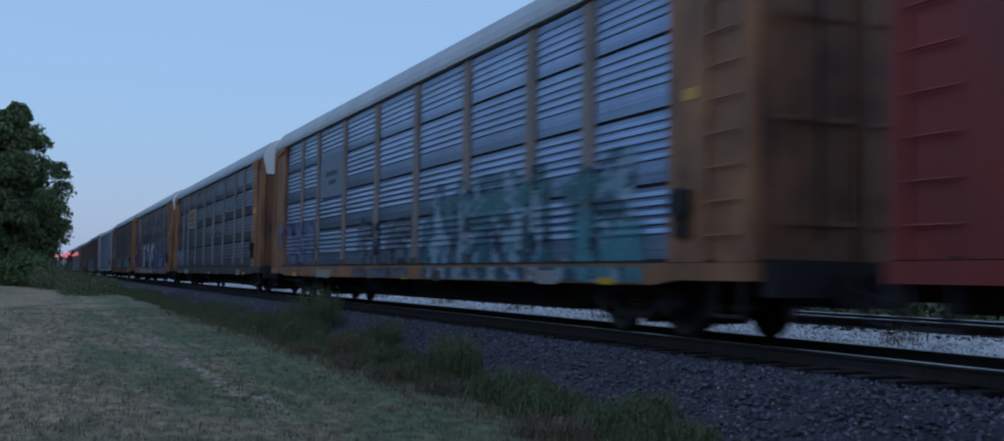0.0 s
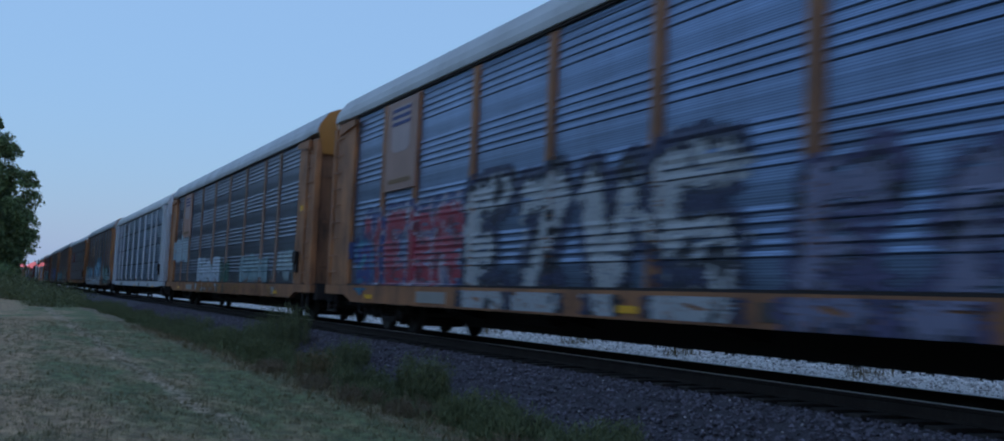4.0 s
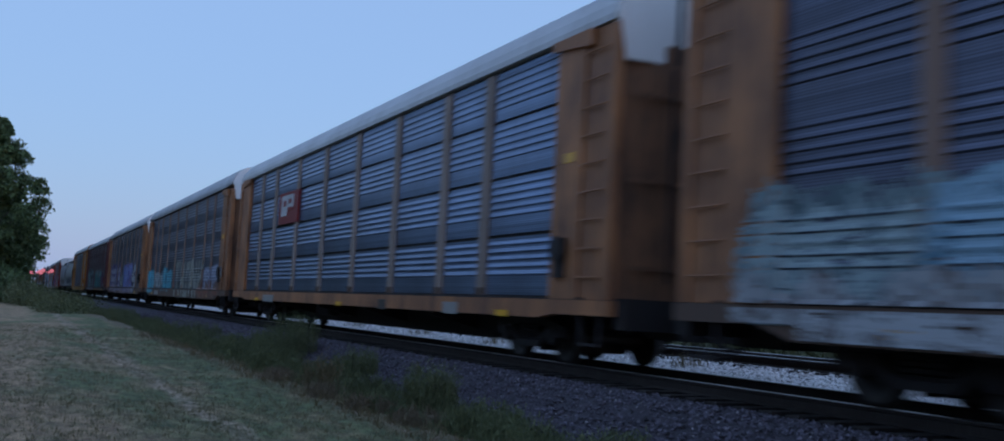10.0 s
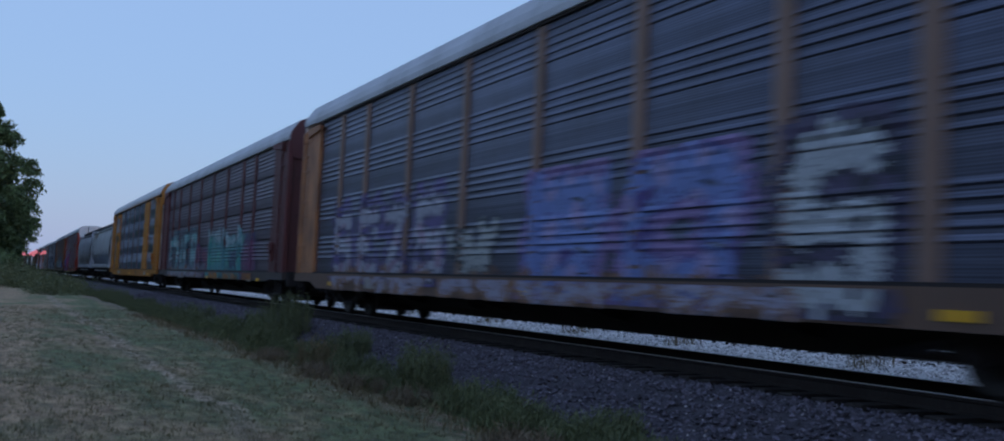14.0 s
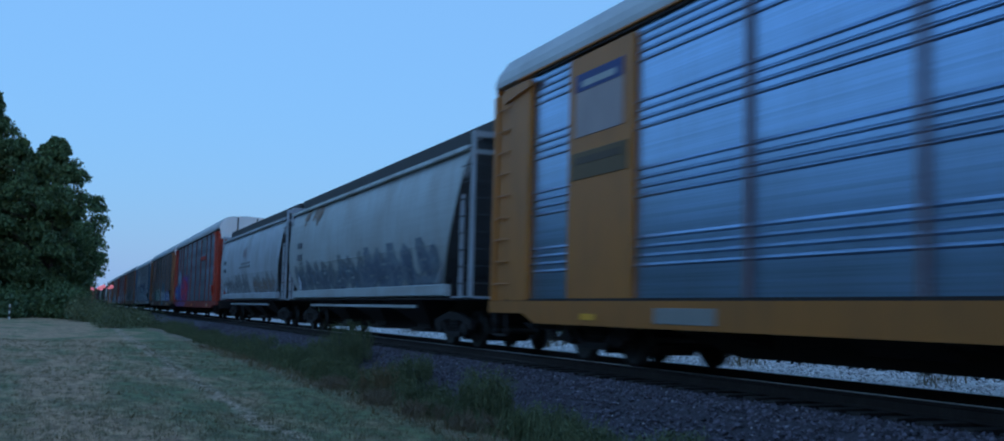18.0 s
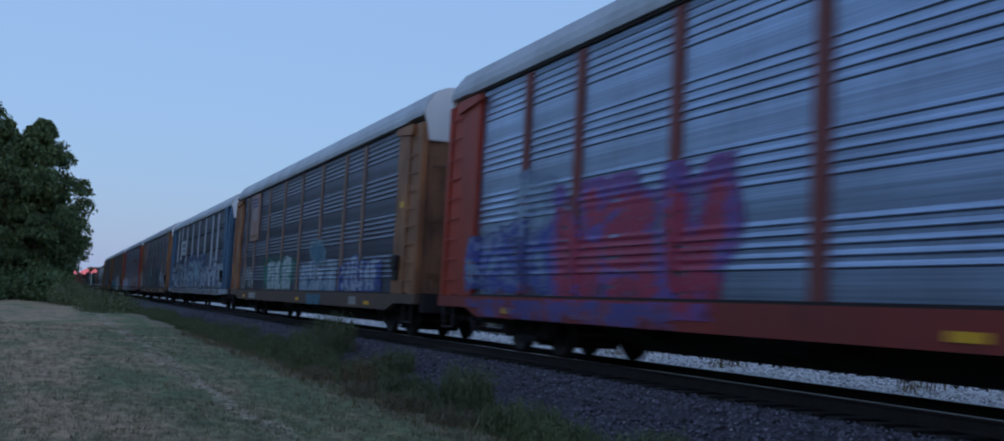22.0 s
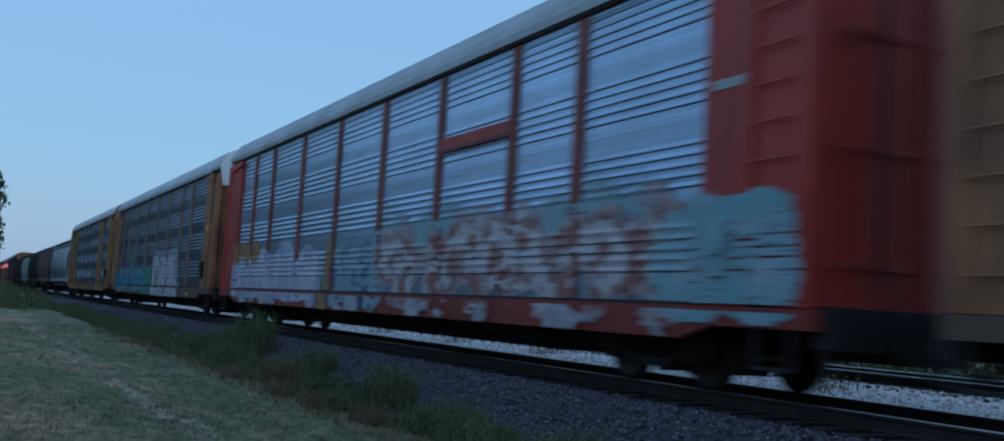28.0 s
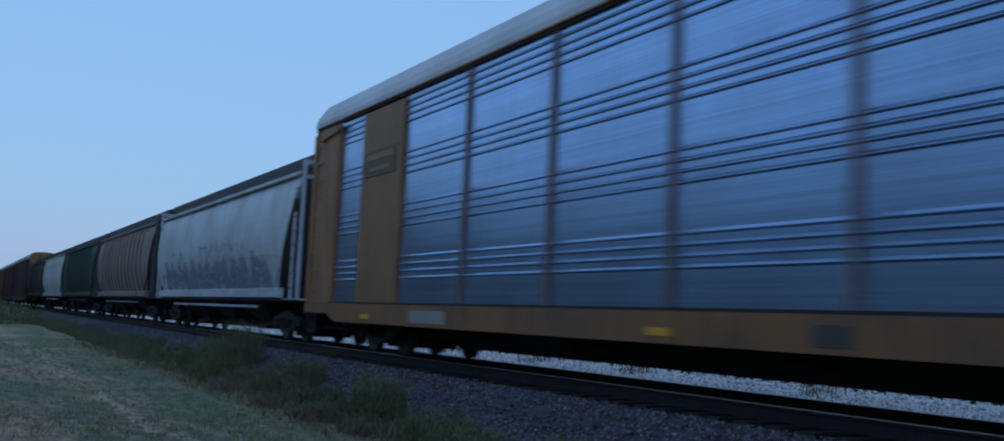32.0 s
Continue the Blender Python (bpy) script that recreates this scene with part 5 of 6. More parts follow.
graffiti(w, st, po, 17.6, 22.4, 1.08, 2.45, (0.52, 0.05, 0.12), (0.22, 0.12, 0.46), (0.28, 0.10, 0.36), text="NSV", seed=35, thick=0.28, halo=0.08, ragged=0.25)
graffiti(w, st, po, 18.8, 26.0, 0.72, 0.98, (0.12, 0.10, 0.34), (0.30, 0.08, 0.16), None, n=6, seed=76, thick=0.10, ragged=0.25)
sign(w, "band", 7.15, 9.85, 3.62, 3.88, (0.47, 0.05, 0.035), "red painted band", ((0.0, 1.0, 0.0, 0.22, (0.16, 0.03, 0.03)),), -1.55)
sill_marks(w, 13)
# P
w, st, po = enlist(autorack("dark ribbed autorack wagon with yellow frame and blue-white graffiti", YELLOW, GALV_DARK, ROOF_GREY, CAP_WHITE, "plain", post=RUSTY, sill=SILL_DIRT, length=28.7, shift=1.05), 393.27)
shield(w, 21.78, 23.65, 3.1, EAVE - 0.02)
graffiti(w, st, po, 13.9, 20.3, 1.30, 2.15, (0.05, 0.26, 0.20), (0.04, 0.16, 0.14), None, n=5, seed=77, thick=0.16, ragged=0.25)
graffiti(w, st, po, 15.0, 19.4, 1.06, 2.3, (0.58, 0.64, 0.66), (0.05, 0.22, 0.18), (0.40, 0.52, 0.52), text="SKC", seed=36, thick=0.23, halo=0.07, block=True)
graffiti(w, st, po, 8.5, 13.4, 1.0, 2.05, (0.54, 0.62, 0.72), (0.08, 0.18, 0.32), (0.36, 0.46, 0.58), text="IHEI", seed=37, thick=0.15, halo=0.05, block=True)
graffiti(w, st, po, 9.9, 11.9, 2.02, 2.42, (0.10, 0.26, 0.36), (0.30, 0.40, 0.48), None, n=1, seed=78, thick=0.22, ragged=0.2)
graffiti(w, st, po, 10.0, 11.6, 0.70, 0.95, (0.08, 0.24, 0.32), (0.08, 0.2, 0.3), None, n=2, seed=79, thick=0.12)
graffiti(w, st, po, 3.8, 7.9, 1.04, 2.1, (0.50, 0.56, 0.68), (0.06, 0.09, 0.34), (0.07, 0.11, 0.40), text="ROHE", seed=38, thick=0.15, block=True)
graffiti(w, st, po, 22.2, 25.2, 1.1, 1.85, (0.40, 0.42, 0.44), (0.22, 0.2, 0.2), None, n=3, seed=39, thick=0.08)
sill_marks(w, 14)
# Q
w, st, po = enlist(autorack("blue-ended autorack wagon with pale posts and dense graffiti", BLUE, GALV_DARK, ROOF_GREY, CAP_WHITE, post=SILVER, sill=SILVER, length=28.5, shift=0.45), 422.04)
sign(w, "sign_panel", 18.9, 21.4, 3.15, 4.1, (0.60, 0.62, 0.64), "white sign with grey bars", ((0.15, 0.85, 0.55, 0.78, (0.2, 0.25, 0.3)), (0.15, 0.6, 0.22, 0.4, (0.2, 0.25, 0.3))), -1.57)
graffiti(w, st, po, 17.0, 26.1, 1.08, 2.4, (0.50, 0.57, 0.66), (0.04, 0.05, 0.10), (0.11, 0.14, 0.24), text="SRAEBERA", seed=40, thick=0.13, halo=0.09, ragged=0.25)
graffiti(w, st, po, 10.3, 17.0, 1.08, 2.62, (0.36, 0.52, 0.62), (0.05, 0.07, 0.20), (0.14, 0.20, 0.36), n=7, seed=41, thick=0.20, halo=0.08, ragged=0.25, spots=(0.16, 0.14, 0.18))
graffiti(w, st, po, 2.7, 10.4, 1.08, 2.3, (0.48, 0.54, 0.63), (0.06, 0.07, 0.14), (0.18, 0.22, 0.32), n=7, seed=80, thick=0.16, halo=0.12, ragged=0.3)
graffiti(w, st, po, 1.9, 3.1, 1.35, 2.15, (0.58, 0.64, 0.70), (0.40, 0.48, 0.56), None, text="O", seed=81, thick=0.12)
graffiti(w, st, po, 3.0, 26.0, 0.72, 0.98, (0.22, 0.19, 0.19), (0.40, 0.38, 0.36), None, n=18, seed=42, thick=0.08, ragged=0.25)
# R
w, st, po = enlist(autorack("grey ribbed autorack wagon with yellow frame", YELLOW, GALV_MID, ROOF_GREY, CAP_WHITE, "plain", post=RUSTY, sill=SILL_DIRT, length=28.5, shift=0.5), 450.56)
shield(w, 21.78, 23.65, 3.1, EAVE - 0.02)
graffiti(w, st, po, 25.2, 26.2, 1.2, 2.3, (0.46, 0.48, 0.44), CHALK, None, n=1, seed=43, thick=0.2)
graffiti(w, st, po, 14.9, 19.8, 1.28, 2.33, (0.05, 0.07, 0.08), (0.40, 0.52, 0.52), None, text="BAB", seed=44, thick=0.16, halo=0.07)
graffiti(w, st, po, 9.6, 14.3, 1.26, 2.35, INK, (0.22, 0.32, 0.33), None, text="IIJ", seed=82, thick=0.28, halo=0.06)
graffiti(w, st, po, 6.2, 7.9, 1.26, 2.05, CHALK, (0.3, 0.32, 0.36), None, text="R", seed=45, thick=0.13)
graffiti(w, st, po, 3.4, 5.3, 1.26, 1.75, (0.40, 0.42, 0.46), (0.28, 0.3, 0.34), None, n=2, seed=83, thick=0.12)
sill_marks(w, 16)
# S
w, st, po = enlist(autorack("bright red autorack wagon covered in lavender and white graffiti", SCARLET, GALV_CLEAN, ROOF_GREY, CAP_WHITE, "plain", post=MUTED_RED, sill=RED, length=28.7, shift=0.67), 479.02)
graffiti(w, st, po, 17.3, 26.2, 0.75, 2.42, (0.70, 0.72, 0.86), (0.40, 0.40, 0.66), (0.60, 0.60, 0.76), text="OAOB", seed=46, thick=0.26, halo=0.08, ragged=0.1, block=True, arch=0.55)
graffiti(w, st, po, 16.2, 17.4, 0.70, 2.25, (0.50, 0.28, 0.10), (0.50, 0.40, 0.28), None, text="I", seed=47, thick=0.22, ragged=0.25)
graffiti(w, st, po, 23.4, 26.0, 1.9, 2.3, (0.48, 0.26, 0.10), (0.4, 0.2, 0.1), None, n=3, seed=61, thick=0.10, ragged=0.2)
graffiti(w, st, po, 12.8, 16.3, 0.72, 2.35, (0.46, 0.60, 0.70), (0.06, 0.12, 0.30), (0.40, 0.54, 0.66), text="ESB", seed=48, thick=0.18, halo=0.06, ragged=0.2, block=True)
graffiti(w, st, po, 2.8, 12.6, 2.1, 2.40, (0.36, 0.56, 0.62), (0.42, 0.58, 0.64), None, n=6, seed=85, thick=0.10, ragged=0.4)
graffiti(w, st, po, 2.8, 13.0, 1.05, 2.1, (0.80, 0.71, 0.74), (0.38, 0.15, 0.14), (0.60, 0.46, 0.50), n=8, seed=49, thick=0.22, halo=0.10, ragged=0.35, spots=(0.46, 0.20, 0.18))
graffiti(w, st, po, 0.95, 3.6, 0.8, 2.5, (0.42, 0.62, 0.72), (0.38, 0.54, 0.62), (0.32, 0.60, 0.67), n=1, seed=59, thick=0.22, halo=0.08, ragged=0.3, spots=(0.54, 0.66, 0.76), block=True)
for k, (a, b) in enumerate(((14.0, 16.2), (17.3, 18.6), (20.2, 25.6), (9.3, 11.4), (7.85, 8.3), (4.8, 6.1), (3.3, 3.85))):
    graffiti(w, st, po, a, b, 0.66, 0.98, (0.60, 0.58, 0.63), (0.44, 0.40, 0.44), (0.52, 0.50, 0.56), n=max(1, int(b - a)), seed=100 + k, thick=0.14, halo=0.05, ragged=0.3, block=True)
sign(w, "placard", 1.95, 2.5, 3.5, 3.62, (0.6, 0.6, 0.6), "small white placard")
sign(w, "band", 7.75, 10.4, 3.64, 3.90, (0.47, 0.05, 0.035), "red painted band", ((0.0, 1.0, 0.0, 0.22, (0.16, 0.03, 0.03)),), -1.55)
# T
w, st, po = enlist(autorack("grey ribbed autorack wagon with yellow posts and teal graffiti", YELLOW, GALV_GREY, ROOF_GREY, CAP_WHITE, "plain", post=RUSTY, sill=SILL_DIRT, length=28.5, shift=0.75), 507.72)
graffiti(w, st, po, 14.4, 26.2, 0.76, 2.05, (0.09, 0.27, 0.45), (0.34, 0.46, 0.56), (0.05, 0.20, 0.27), text="IBEHNAI", seed=51, thick=0.19, halo=0.07, spots=(0.12, 0.46, 0.44), ragged=0.15, block=True, arch=0.2)
graffiti(w, st, po, 19.2, 22.0, 2.0, 2.38, (0.08, 0.40, 0.32), (0.10, 0.34, 0.32), None, text="V", seed=86, thick=0.20)
graffiti(w, st, po, 14.3, 17.0, 0.76, 1.7, (0.08, 0.40, 0.33), (0.10, 0.34, 0.32), None, n=2, seed=87, thick=0.22, ragged=0.2)
graffiti(w, st, po, 18.0, 25.0, 2.0, 2.25, (0.28, 0.13, 0.38), (0.2, 0.1, 0.3), None, n=5, seed=58, thick=0.03, halo=0.05, ragged=0.2)
graffiti(w, st, po, 9.4, 14.0, 1.2, 2.4, (0.26, 0.08, 0.14), (0.14, 0.06, 0.14), None, n=4, seed=88, thick=0.14, ragged=0.3)
graffiti(w, st, po, 6.9, 13.5, 0.70, 2.15, (0.72, 0.75, 0.80), (0.14, 0.12, 0.22), (0.50, 0.53, 0.62), text="CRUBL", seed=52, thick=0.28, halo=0.07, ragged=0.12)
sill_marks(w, 17, colour=(0.16, 0.15, 0.16))
# U
w, st, po = enlist(autorack("yellow autorack wagon with bright ribbed galvanised panels", YELLOW_DULL, GALV_NEW, ROOF_LIGHT, YELLOW_DULL, "bright", post=DUSKY, end=WHITE, sill=YELLOW_SILL, length=28.47), 536.3)
sign(w, "stencil", 22.4, 24.2, 3.65, 4.2, (0.16, 0.10, 0.05), "dark brown emblem bars", ((0.1, 0.9, 0.62, 0.85, (0.35, 0.20, 0.05)), (0.2, 0.8, 0.2, 0.35, (0.35, 0.20, 0.05))), -1.57)
sill_marks(w, 18, colour=(0.45, 0.43, 0.40))
# V to Z
w, st, po = enlist(hopper("pale grey covered hopper wagon with blue-grey scrawls", HOPPER_GREY, 20.6, frame_paint=SILVER), 564.6)
graffiti(w, st, po, 3.6, 18.6, 1.45, 2.0, (0.30, 0.33, 0.42), (0.38, 0.41, 0.48), (0.34, 0.37, 0.45), n=12, seed=53, thick=0.16, halo=0.10, ragged=0.4)
graffiti(w, st, po, 5.0, 17.5, 2.2, 2.8, (0.74, 0.78, 0.80), (0.34, 0.38, 0.44), None, n=9, seed=54, thick=0.035, halo=0.05)
enlist(hopper("pinkish brown ribbed covered hopper wagon", HOPPER_PINK, 19.4, True), 585.3)
enlist(hopper("dark green ribbed covered hopper wagon", HOPPER_GREEN, 19.4, True), 604.8)
enlist(hopper("whitish mint covered hopper wagon", HOPPER_MINT, 19.4, True), 624.3)
enlist(hopper("dark grey covered hopper wagon", HOPPER_DARK, 19.4, True), 643.8)
lead = 663.3
for k, (lab, fr, pn) in enumerate((("dark maroon autorack wagon with a tan roof end", MAROON, GALV_RUST), ("dark brown autorack wagon with ribbed sides", MAROON, GALV_RUST), ("dark autorack wagon with ribbed sides", YELLOW, GALV_DARK), ("rust-red autorack wagon with ribbed sides", RED, GALV_RUST), ("red autorack wagon with ribbed sides", ORANGE_RED, GALV_RUST), ("brown autorack wagon with ribbed sides", RED, GALV_RUST), ("grey autorack wagon with ribbed sides", YELLOW, GALV_DARK), ("red-ended autorack wagon with ribbed sides", RED, GALV_RUST))):
    enlist(autorack(lab, fr, pn, ROOF_GREY, fr if k else YELLOW_DULL, "plain"), lead)
    lead += 28.6


# ---- plants ----
def leaves(centres, n, size, spread, rng, droop=0.3, slim=0.45, rise=0.0):
    """Small two-sided leaves scattered about centres: vertices and faces."""
    c = np.repeat(centres, n, 0)
    m = len(c)
    p = c + rng.normal(0, 1, (m, 3)) * spread
    d1 = rng.normal(0, 1, (m, 3)) + np.array([0, 0, rise])
    d1 /= np.linalg.norm(d1, axis=1, keepdims=True)
    d2 = np.cross(d1, rng.normal(0, 1, (m, 3)))
    d2 /= np.linalg.norm(d2, axis=1, keepdims=True)
    s = rng.uniform(size[0], size[1], (m, 1))
    v = np.stack([p - d1 * s, p + d2 * s * slim, p + d1 * s - np.array([0, 0, 1]) * s * droop, p - d2 * s * slim], 1)
    f = np.arange(m * 4).reshape(m, 4)
    return v.reshape(-1, 3), f


def tree(x, y, height, width, seed, label):
    rng = np.random.default_rng(seed)
    t = thing("tree", label, "tree", "trees beside the track", place=(x, y, -0.75))
    b = Build()
    pts = [Vector((rng.normal(0, 0.12) * k, rng.normal(0, 0.12) * k, height * 0.16 * k)) for k in range(5)]
    rad = [0.32, 0.26, 0.2, 0.13, 0.07]
    for i in range(4):
        b.rod(pts[i], pts[i + 1], rad[i], rad[i + 1], 8)
    tips = []
    for k in range(16):
        a, h = rng.uniform(0, 6.28), rng.uniform(0.15, 0.6)
        base = pts[0].lerp(pts[4], h / 0.64)
        tip = base + Vector((math.cos(a), math.sin(a), rng.uniform(0.2, 0.9))) * width * rng.uniform(0.25, 0.42)
        b.rod(base, tip, 0.09, 0.025, 5)
        tips.append(tip)
    part("trunk", b.mesh("trunk"), BARK, t, "dark trunk and limbs")
    # lumps of foliage over the crown, each a shell of leaves, and a coarse dark inside
    v, f, n = [], [], 0
    hs, rs = (0.0, 0.12, 0.25, 0.36, 0.52, 0.62, 0.74, 0.87, 1.0), (0.66, 0.72, 0.80, 0.88, 1.0, 0.90, 0.72, 0.36, 0.05)
    for k in range(230):
        inner = k < 50
        h = rng.uniform(0.03, 0.97)
        r = width / 13 * rng.uniform(0.6, 1.3) * (1.3 if inner else 1.0) * (0.6 if h > 0.85 else 1.0)
        full = max(0.1, width * 0.5 * float(np.interp(h, hs, rs)) * rng.uniform(0.90, 1.06) - 0.8 * r)
        out = full * (rng.uniform(0.1, 0.6) if inner else rng.uniform(0.72, 1.0))
        a, m = rng.uniform(0, 6.28), 200
        d = rng.normal(0, 1, (m, 3))
        d /= np.linalg.norm(d, axis=1, keepdims=True)
        d[:, 2] = np.where(d[:, 2] < -0.4, -d[:, 2], d[:, 2])
        p = np.array([out * math.cos(a), out * math.sin(a), height * h - 0.4 * r]) + d * r * rng.uniform(0.6, 1.15, (m, 1)) * np.array([1, 1, 0.85])
        lv, lf = leaves(p, 1, (0.20, 0.36) if inner else (0.085, 0.19), 0.05, rng, 0.4, 0.6)
        v.append(lv)
        f.append(lf + n)
        n += len(lv)
    v, f = np.concatenate(v), np.concatenate(f)
    me = bpy.data.meshes.new("crown")
    me.from_pydata(v.tolist(), [], f.tolist())
    me.materials.append(LEAF)
    o = new("crown", me)
    o.parent = t
    return t


for x, y, h, wd, sd in ((-2.3, 108, 17.6, 12.0, 1), (-8.4, 112, 22.4, 11, 2), (-13.5, 108, 22.5, 11, 3), (-5.4, 111, 17.6, 9, 9), (-18, 115, 19, 12, 4), (-26, 112, 18, 12, 5), (-3.4, 118, 13, 8, 6), (-35, 118, 19, 13, 7), (-0.6, 125, 10.5, 6, 8)):
    tree(x, y, h, wd, sd, "tall dense dark green broadleaf tree")

# unseen trees added beside and behind the camera to darken the wagons' reflections
screen = tree(-27, 210, 12.5, 12.5, 11, "unseen tall broadleaf tree, added to darken the wagons' reflections")
for k in range(21):
    copy_thing(screen, pose(-27 - 2.2 * (k % 2), -34 + 11.5 * k, -0.75, 0, 0, 47 * k) @ Matrix.Scale(0.90 + 0.06 * (k % 3), 4))
for k in range(11):
    copy_thing(screen, pose(-36, -28 + 23 * k, -0.75, 0, 0, 71 * k) @ Matrix.Scale(1.1, 4))

# more added trees, hidden behind the first ones, to darken the far wagons
for k, (x, y, big) in enumerate(((-4.0, 140, 1.05), (-4.5, 158, 1.25), (-5.0, 178, 1.4), (-5.0, 200, 1.6), (-5.5, 225, 1.75), (-5.5, 300, 2.2), (-4.0, 340, 2.2))):
    copy_thing(screen, pose(x, y, -0.75, 0, 0, 61 * k) @ Matrix.Scale(big, 4))


def clump(n, xr, yr, hr, rng, lean=0.25, leaf=0.07, per=10, ground=None):
    """Upright weeds: stems as thin blades with small leaves along them."""
    x, y = rng.uniform(*xr, n), yr[0] + (yr[1] - yr[0]) * rng.uniform(0, 1, n)
    h = rng.uniform(*hr, n)
    z = ground_height(x, y) if ground is None else np.full(n, ground)
    z = np.where(x > 5.3, np.maximum(z, np.interp(x, [5.15, 5.6, 7.0], [-0.92, -0.80, -0.27])), z) - 0.02
    return spray_stems(x, y, z, h, rng, lean, leaf, per)


def spray_stems(x, y, z, h, rng, lean, leaf, per):
    n = len(x)
    a = rng.uniform(0, 6.28, n)
    tip = np.stack([x + np.cos(a) * h * lean * rng.uniform(0, 1, n), y + np.sin(a) * h * lean * rng.uniform(0, 1, n), z + h], -1)
    foot = np.stack([x, y, z], -1)
    wv = np.stack([np.cos(a + 1.57), np.sin(a + 1.57), 0 * a], -1) * 0.008
    mid = foot * 0.45 + tip * 0.55 + np.stack([np.cos(a), np.sin(a), 0 * a], -1) * (-0.05 * h)[:, None]
    v1 = np.stack([foot - wv, foot + wv, mid + wv * 0.8, mid - wv * 0.8, tip], 1).reshape(-1, 3)
    i = 5 * np.arange(n)[:, None]
    f1 = [tuple(r) for r in (i + np.array([[0, 1, 2, 3]])).tolist()] + [tuple(r) for r in (i + np.array([[3, 2, 4]])).tolist()]
    q = rng.uniform(0.15, 1.0, (n, per, 1))
    c = (foot[:, None] * (1 - q) + tip[:, None] * q).reshape(-1, 3)
    v2, f2 = leaves(c, 1, (leaf * 0.7, leaf * 1.6), 0.035, rng, 0.15, 0.12, 2.0)
    return np.concatenate([v1, v2]), f1 + [tuple(r) for r in (f2 + len(v1)).tolist()]


def gather(name, pieces, material, label, category, kind="stuff"):
    v, f, n = [], [], 0
    for a, b in pieces:
        v.append(a)
        f += [tuple(i + n for i in q) for q in b]
        n += len(a)
    return tagged(soup(name, np.concatenate(v), f, material), label, category, kind=kind)


rng = np.random.default_rng(21)
strip = []
for y0, y1, n, lo, hi in ((6, 12, 200, 0.06, 0.2), (12, 22, 420, 0.08, 0.26), (22, 45, 800, 0.10, 0.32), (45, 95, 1700, 0.15, 0.42)):
    strip.append(clump(n, (4.7 if y0 < 40 else 5.0, 5.8), (y0, y1), (lo, hi), rng, leaf=0.035 if y0 < 22 else 0.05, per=14))
gather("weeds", strip, WEED, "dark green weeds along the foot of the ballast", "weeds")
gather("straw_fringe", [clump(1100, (4.15, 5.0), (7, 40), (0.05, 0.17), rng, 0.7, 0.04, 4)], STRAW, "dry pale grass at the edge of the weeds", "grass")


def weed_clump(x, y, r, h, n, seed, material=WEED, label="tall bushy dark green weed clump"):
    rg = np.random.default_rng(seed)
    n = int(n * 0.62)
    a, q = rg.uniform(0, 6.28, n), r * np.sqrt(rg.uniform(0, 1, n))
    hh = h * rg.uniform(0.55, 1.0, n) * (1 - 0.35 * (q / r) ** 2)
    xs, ys = x + q * np.cos(a), y + q * np.sin(a)
    zs = np.maximum(ground_height(xs, ys), np.interp(xs, [5.15, 5.6, 7.0], [-0.92, -0.80, -0.27])) - 0.02
    v, f = spray_stems(xs, ys, zs, hh, rg, 0.3, 0.034, 40)
    t = thing("weed_clump", label, "weeds", "weed clumps")
    cut = 5 * n
    for nm, vv, ff in (("stalk", v[:cut], f[:2 * n]), ("foliage", v[cut:], [tuple(i - cut for i in q) for q in f[2 * n:]])):
        tagged(soup(nm, vv, ff, material), kind="stuff").parent = t
    return t


weed_clump(6.0, 24.6, 0.75, 1.25, 460, 1)
weed_clump(5.6, 26.8, 0.8, 0.85, 320, 9)
weed_clump(5.3, 22.6, 0.6, 0.75, 260, 13)
weed_clump(5.85, 19.2, 0.6, 0.70, 330, 8)
weed_clump(5.4, 20.6, 0.45, 0.5, 200, 14)
weed_clump(4.95, 17.5, 0.32, 0.8, 70, 4, STRAW, "tall thin yellowish weed stems")
weed_clump(5.35, 16.4, 0.5, 0.55, 240, 2)
weed_clump(5.45, 13.8, 0.40, 0.95, 360, 3)
weed_clump(5.2, 14.9, 0.35, 0.42, 160, 11)
weed_clump(5.35, 11.6, 0.5, 0.55, 300, 5)
weed_clump(5.2, 10.3, 0.5, 0.50, 280, 15)
weed_clump(5.5, 9.2, 0.5, 0.48, 260, 6)
weed_clump(5.3, 8.1, 0.45, 0.42, 200, 12)
rg_row = np.random.default_rng(77)
for k in range(13):
    y = 29 + 3.3 * k + rg_row.uniform(-1, 1)
    weed_clump(rg_row.uniform(5.2, 5.8), y, rg_row.uniform(0.5, 0.9), rg_row.uniform(0.45, 0.75), 220, 20 + k)
for k, (x, y) in enumerate(((4.75, 16.3), (4.9, 12.6), (4.7, 19.5), (4.9, 14.6), (4.5, 8.8))):
    weed_clump(x, y, 0.4, 0.28, 120, 40 + k, DRY, "low reddish-brown dry weeds")


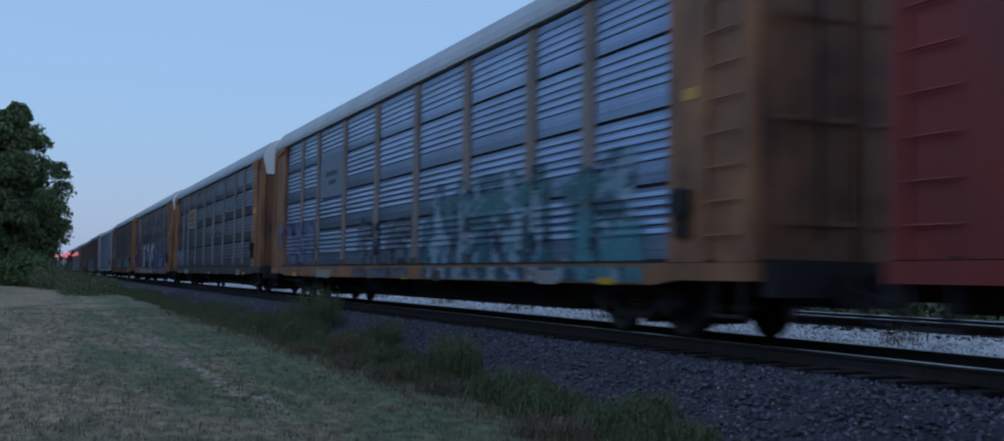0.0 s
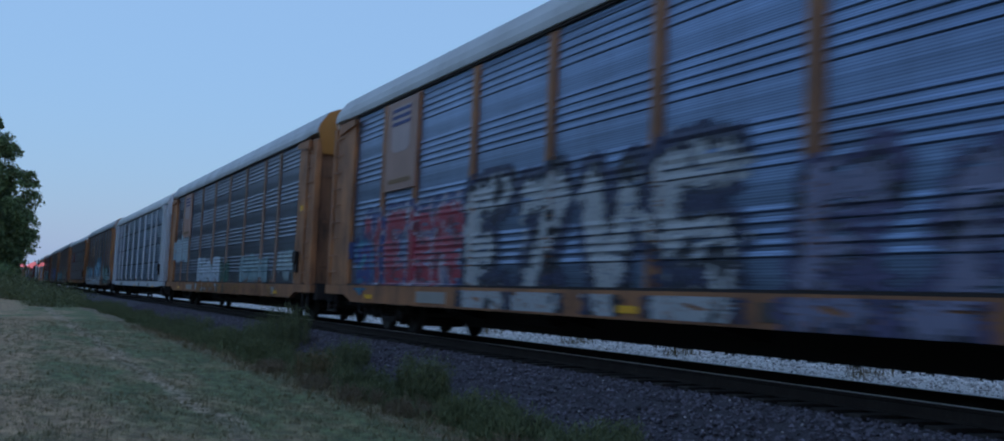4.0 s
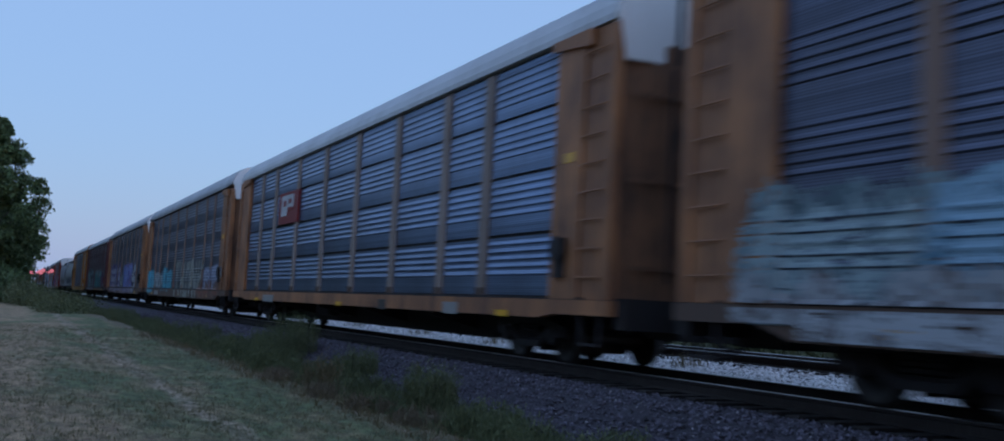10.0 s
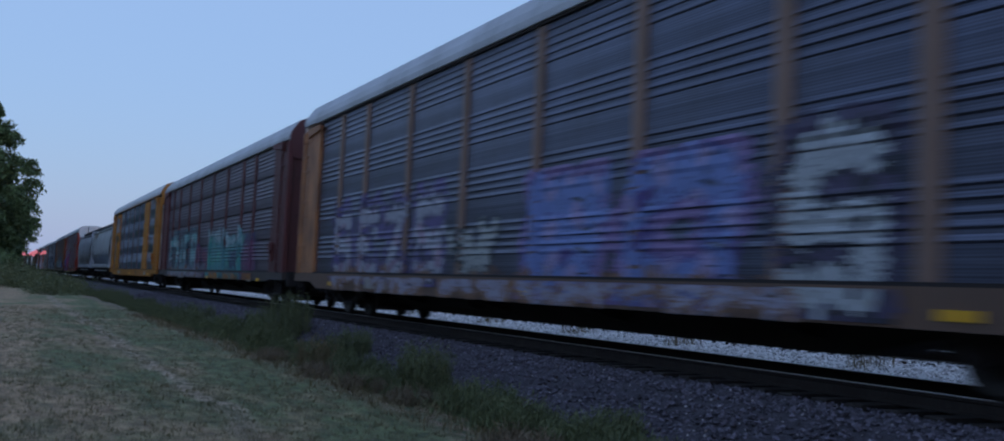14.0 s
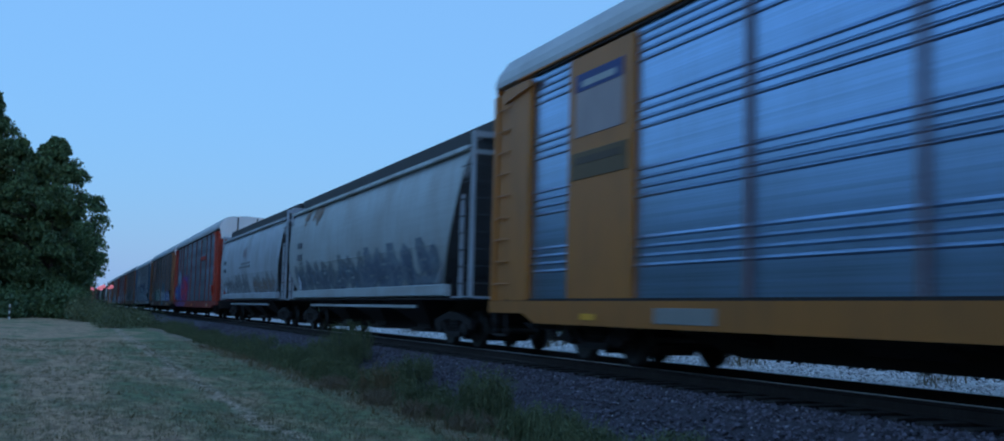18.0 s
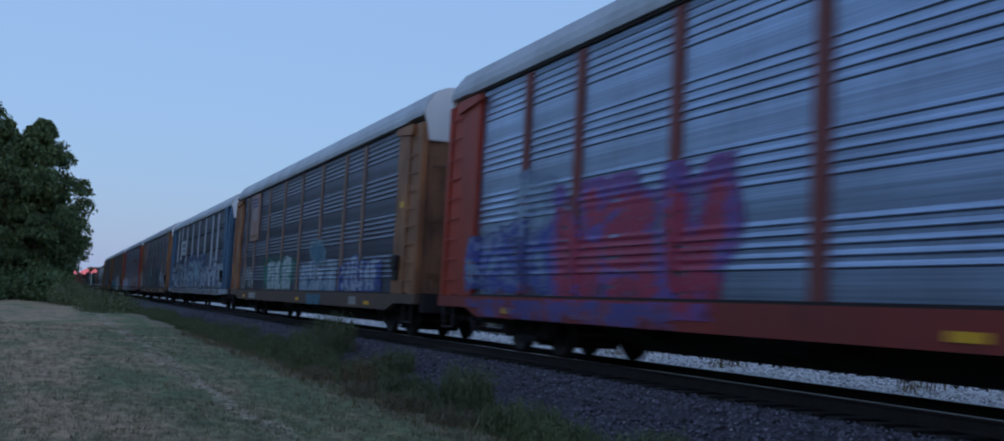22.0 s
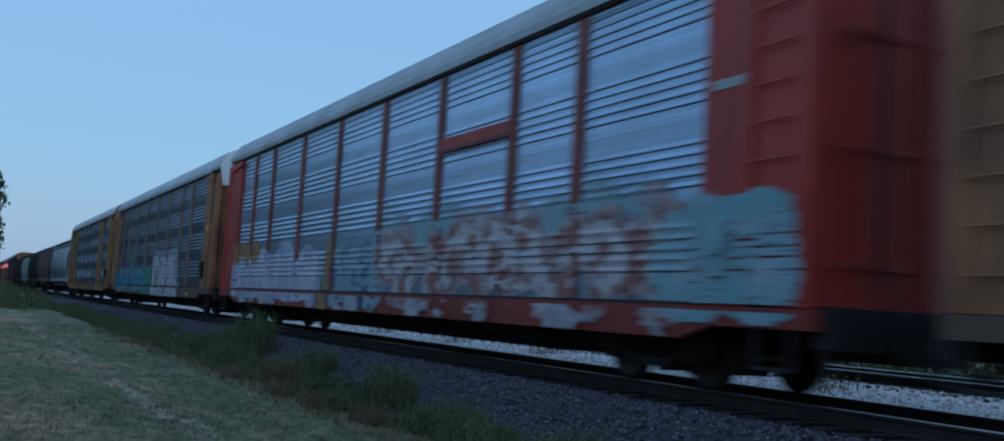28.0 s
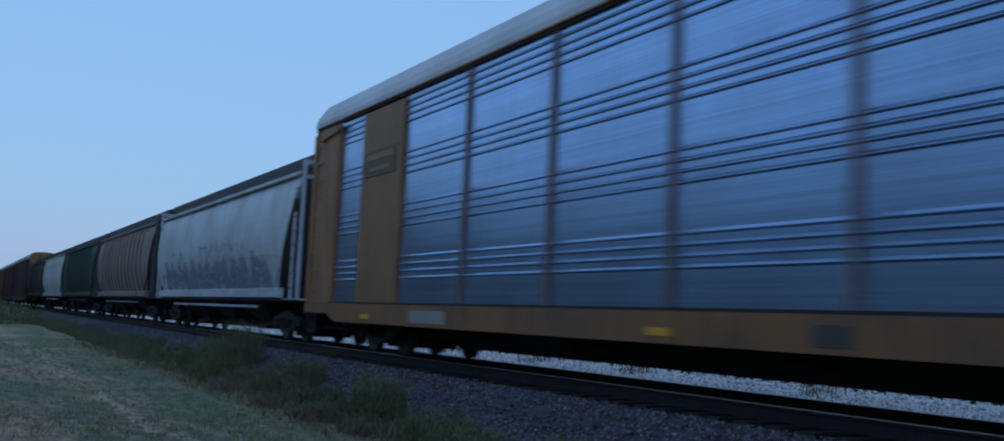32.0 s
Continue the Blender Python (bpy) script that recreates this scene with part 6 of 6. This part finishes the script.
def tufts(n, xr, yr, hr, rng, per):
    """Short mown grass in small tufts."""
    cx, cy = rng.uniform(*xr, n), yr[0] + (yr[1] - yr[0]) * rng.uniform(0, 1, n) ** 1.3
    x, y = np.repeat(cx, per) + rng.normal(0, 0.035, n * per), np.repeat(cy, per) + rng.normal(0, 0.035, n * per)
    z = ground_height(x, y) - 0.005
    h, a = rng.uniform(*hr, n * per), rng.uniform(0, 6.28, n * per)
    out = np.stack([np.cos(a), np.sin(a), 0 * a], -1)
    foot = np.stack([x, y, z], -1)
    wv = np.stack([-np.sin(a), np.cos(a), 0 * a], -1) * 0.004
    tip = foot + out * (h * rng.uniform(0.3, 1.1, n * per))[:, None] + np.array([0, 0, 1]) * h[:, None]
    v = np.stack([foot - wv, foot + wv, tip], 1).reshape(-1, 3)
    return v, [tuple(r) for r in np.arange(len(v)).reshape(-1, 3).tolist()]


gather("grass", [tufts(6000, (-3.5, 4.8), (4.5, 15), (0.02, 0.07), rng, 11), tufts(5000, (-4.5, 4.7), (15, 45), (0.03, 0.09), rng, 9)], BLADE, "short mown grass with dry blades", "grass")


def shrub_bank(name, n, xr, yr, hr, material, label, seed, size=(0.10, 0.22), per=130):
    rg = np.random.default_rng(seed)
    c = np.stack([rg.uniform(*xr, n), rg.uniform(*yr, n), rg.uniform(*hr, n) - 0.7], -1)
    v, f = leaves(c, per, size, 0.42, rg)
    v[:, 2] = np.maximum(v[:, 2], -0.74)
    return tagged(soup(name, v, f, material), label, "shrubs", kind="stuff")


shrub_bank("undergrowth", 150, (-16, 0.9), (96, 108), (0.1, 2.4), LEAF, "dark undergrowth at the foot of the trees", 31, (0.12, 0.26))
shrub_bank("track_shrubs", 60, (0.2, 2.0), (84, 106), (0.05, 1.2), SCRUB, "olive scrub beside the trees", 32, (0.05, 0.12), 260)
shrub_bank("low_scrub", 110, (1.6, 4.8), (66, 116), (-0.1, 0.4), SCRUB, "low olive scrub beside the ballast", 35, (0.04, 0.10), 260)
shrub_bank("far_brush", 420, (17.5, 24), (-6, 70), (0.1, 1.35), BRUSH, "rank green brush beyond the second track", 33, (0.08, 0.2), 90)
shrub_bank("far_thicket", 220, (18, 30), (70, 240), (0.2, 2.0), LEAF, "dark thicket beyond the tracks", 34, (0.2, 0.45), 60)
gather("dry_tufts", [clump(26, (10.9 + 0.0, 11.6), (y - 0.25, y + 0.25), (0.12, 0.32), rng, 0.6, 0.04, 8, -0.05) for y in (7.5, 11.2, 15.8, 19.5, 24.0, 29.5, 36.0)], STRAW, "dry tan weed tufts in the pale ballast", "weeds")

# ---- marker post and distant crossing signal ----
post = thing("marker_post", "short white marker post with dark bands in the grass", "marker post", place=(-4.4, 88, -0.74))
for k in range(5):
    part("band", shared(("mp", k % 2), lambda: Build().box(-0.06, 0.06, -0.06, 0.06, 0, 0.24, 0.01).mesh("band")), spray((0.75, 0.75, 0.74)) if k % 2 == 0 else spray((0.06, 0.06, 0.06)), post, place=(0, 0, 0.24 * k))
for sx0, sy0 in ((4.7, 262), (5.5, 270), (6.2, 240), (6.3, 222)):
    sig = thing("crossing_signal", "distant crossing signal with red lamps lit", "signal", "crossing signals", place=(sx0, sy0, -0.75))
    part("mast", Build().rod((0, 0, 0), (0, 0, 5.6), 0.09, n=8).box(-0.9, 0.9, -0.05, 0.05, 4.6, 4.75).mesh("mast"), BLACK, sig)
    for sx in (-0.75, 0.75):
        part("lamp", Build().rod((sx, -0.08, 4.68), (sx, -0.2, 4.68), 0.36, n=14).mesh("lamp"), glow("red_lamp", (1.0, 0.24, 0.28), 0.55), sig, "lit red lamp")


# ---- movement ----
# metres that the train has gone, second by second
GONE = (0.0, 17.17, 34.29, 51.35, 68.36, 85.31, 102.2, 119.05, 135.83, 152.6, 169.38, 186.19, 203.01, 219.86, 236.72, 253.6, 270.5, 287.4, 304.26, 321.1, 337.91, 354.7, 371.45, 388.18, 404.88, 421.59, 438.34, 455.14, 471.98, 488.87, 505.8, 522.77, 539.79)


def gone(t):
    return float(np.interp(t, range(33), GONE))


def motions():
    for wagon, lead, sets in FLEET:
        walk(wagon, [(t, pose(CENTRE, lead - GONE[t], 0)) for t in range(33)])
        # wheels turn while they pass within some fifty metres
        for ob, dy in sets:
            y0 = lead + ob.parent.location[1] + dy
            near = [k / FPS for k in range(1, 960) if -5 < y0 - gone(k / FPS) < 42]
            if not near:
                walk(ob, [(0, pose(0, dy, 0.42)), (32, pose(0, dy, 0.42))])
                continue
            a0 = gone(near[0])
            rows = [(t, pose(0, dy, 0.42, math.degrees((gone(t) - a0) / 0.42))) for t in near]
            if near[0] > 1.5 / FPS:
                rows.insert(0, (0, rows[0][1]))
            if near[-1] < 32 - 1.5 / FPS:
                rows.append((32, rows[-1][1]))
            walk(ob, rows)


motions()
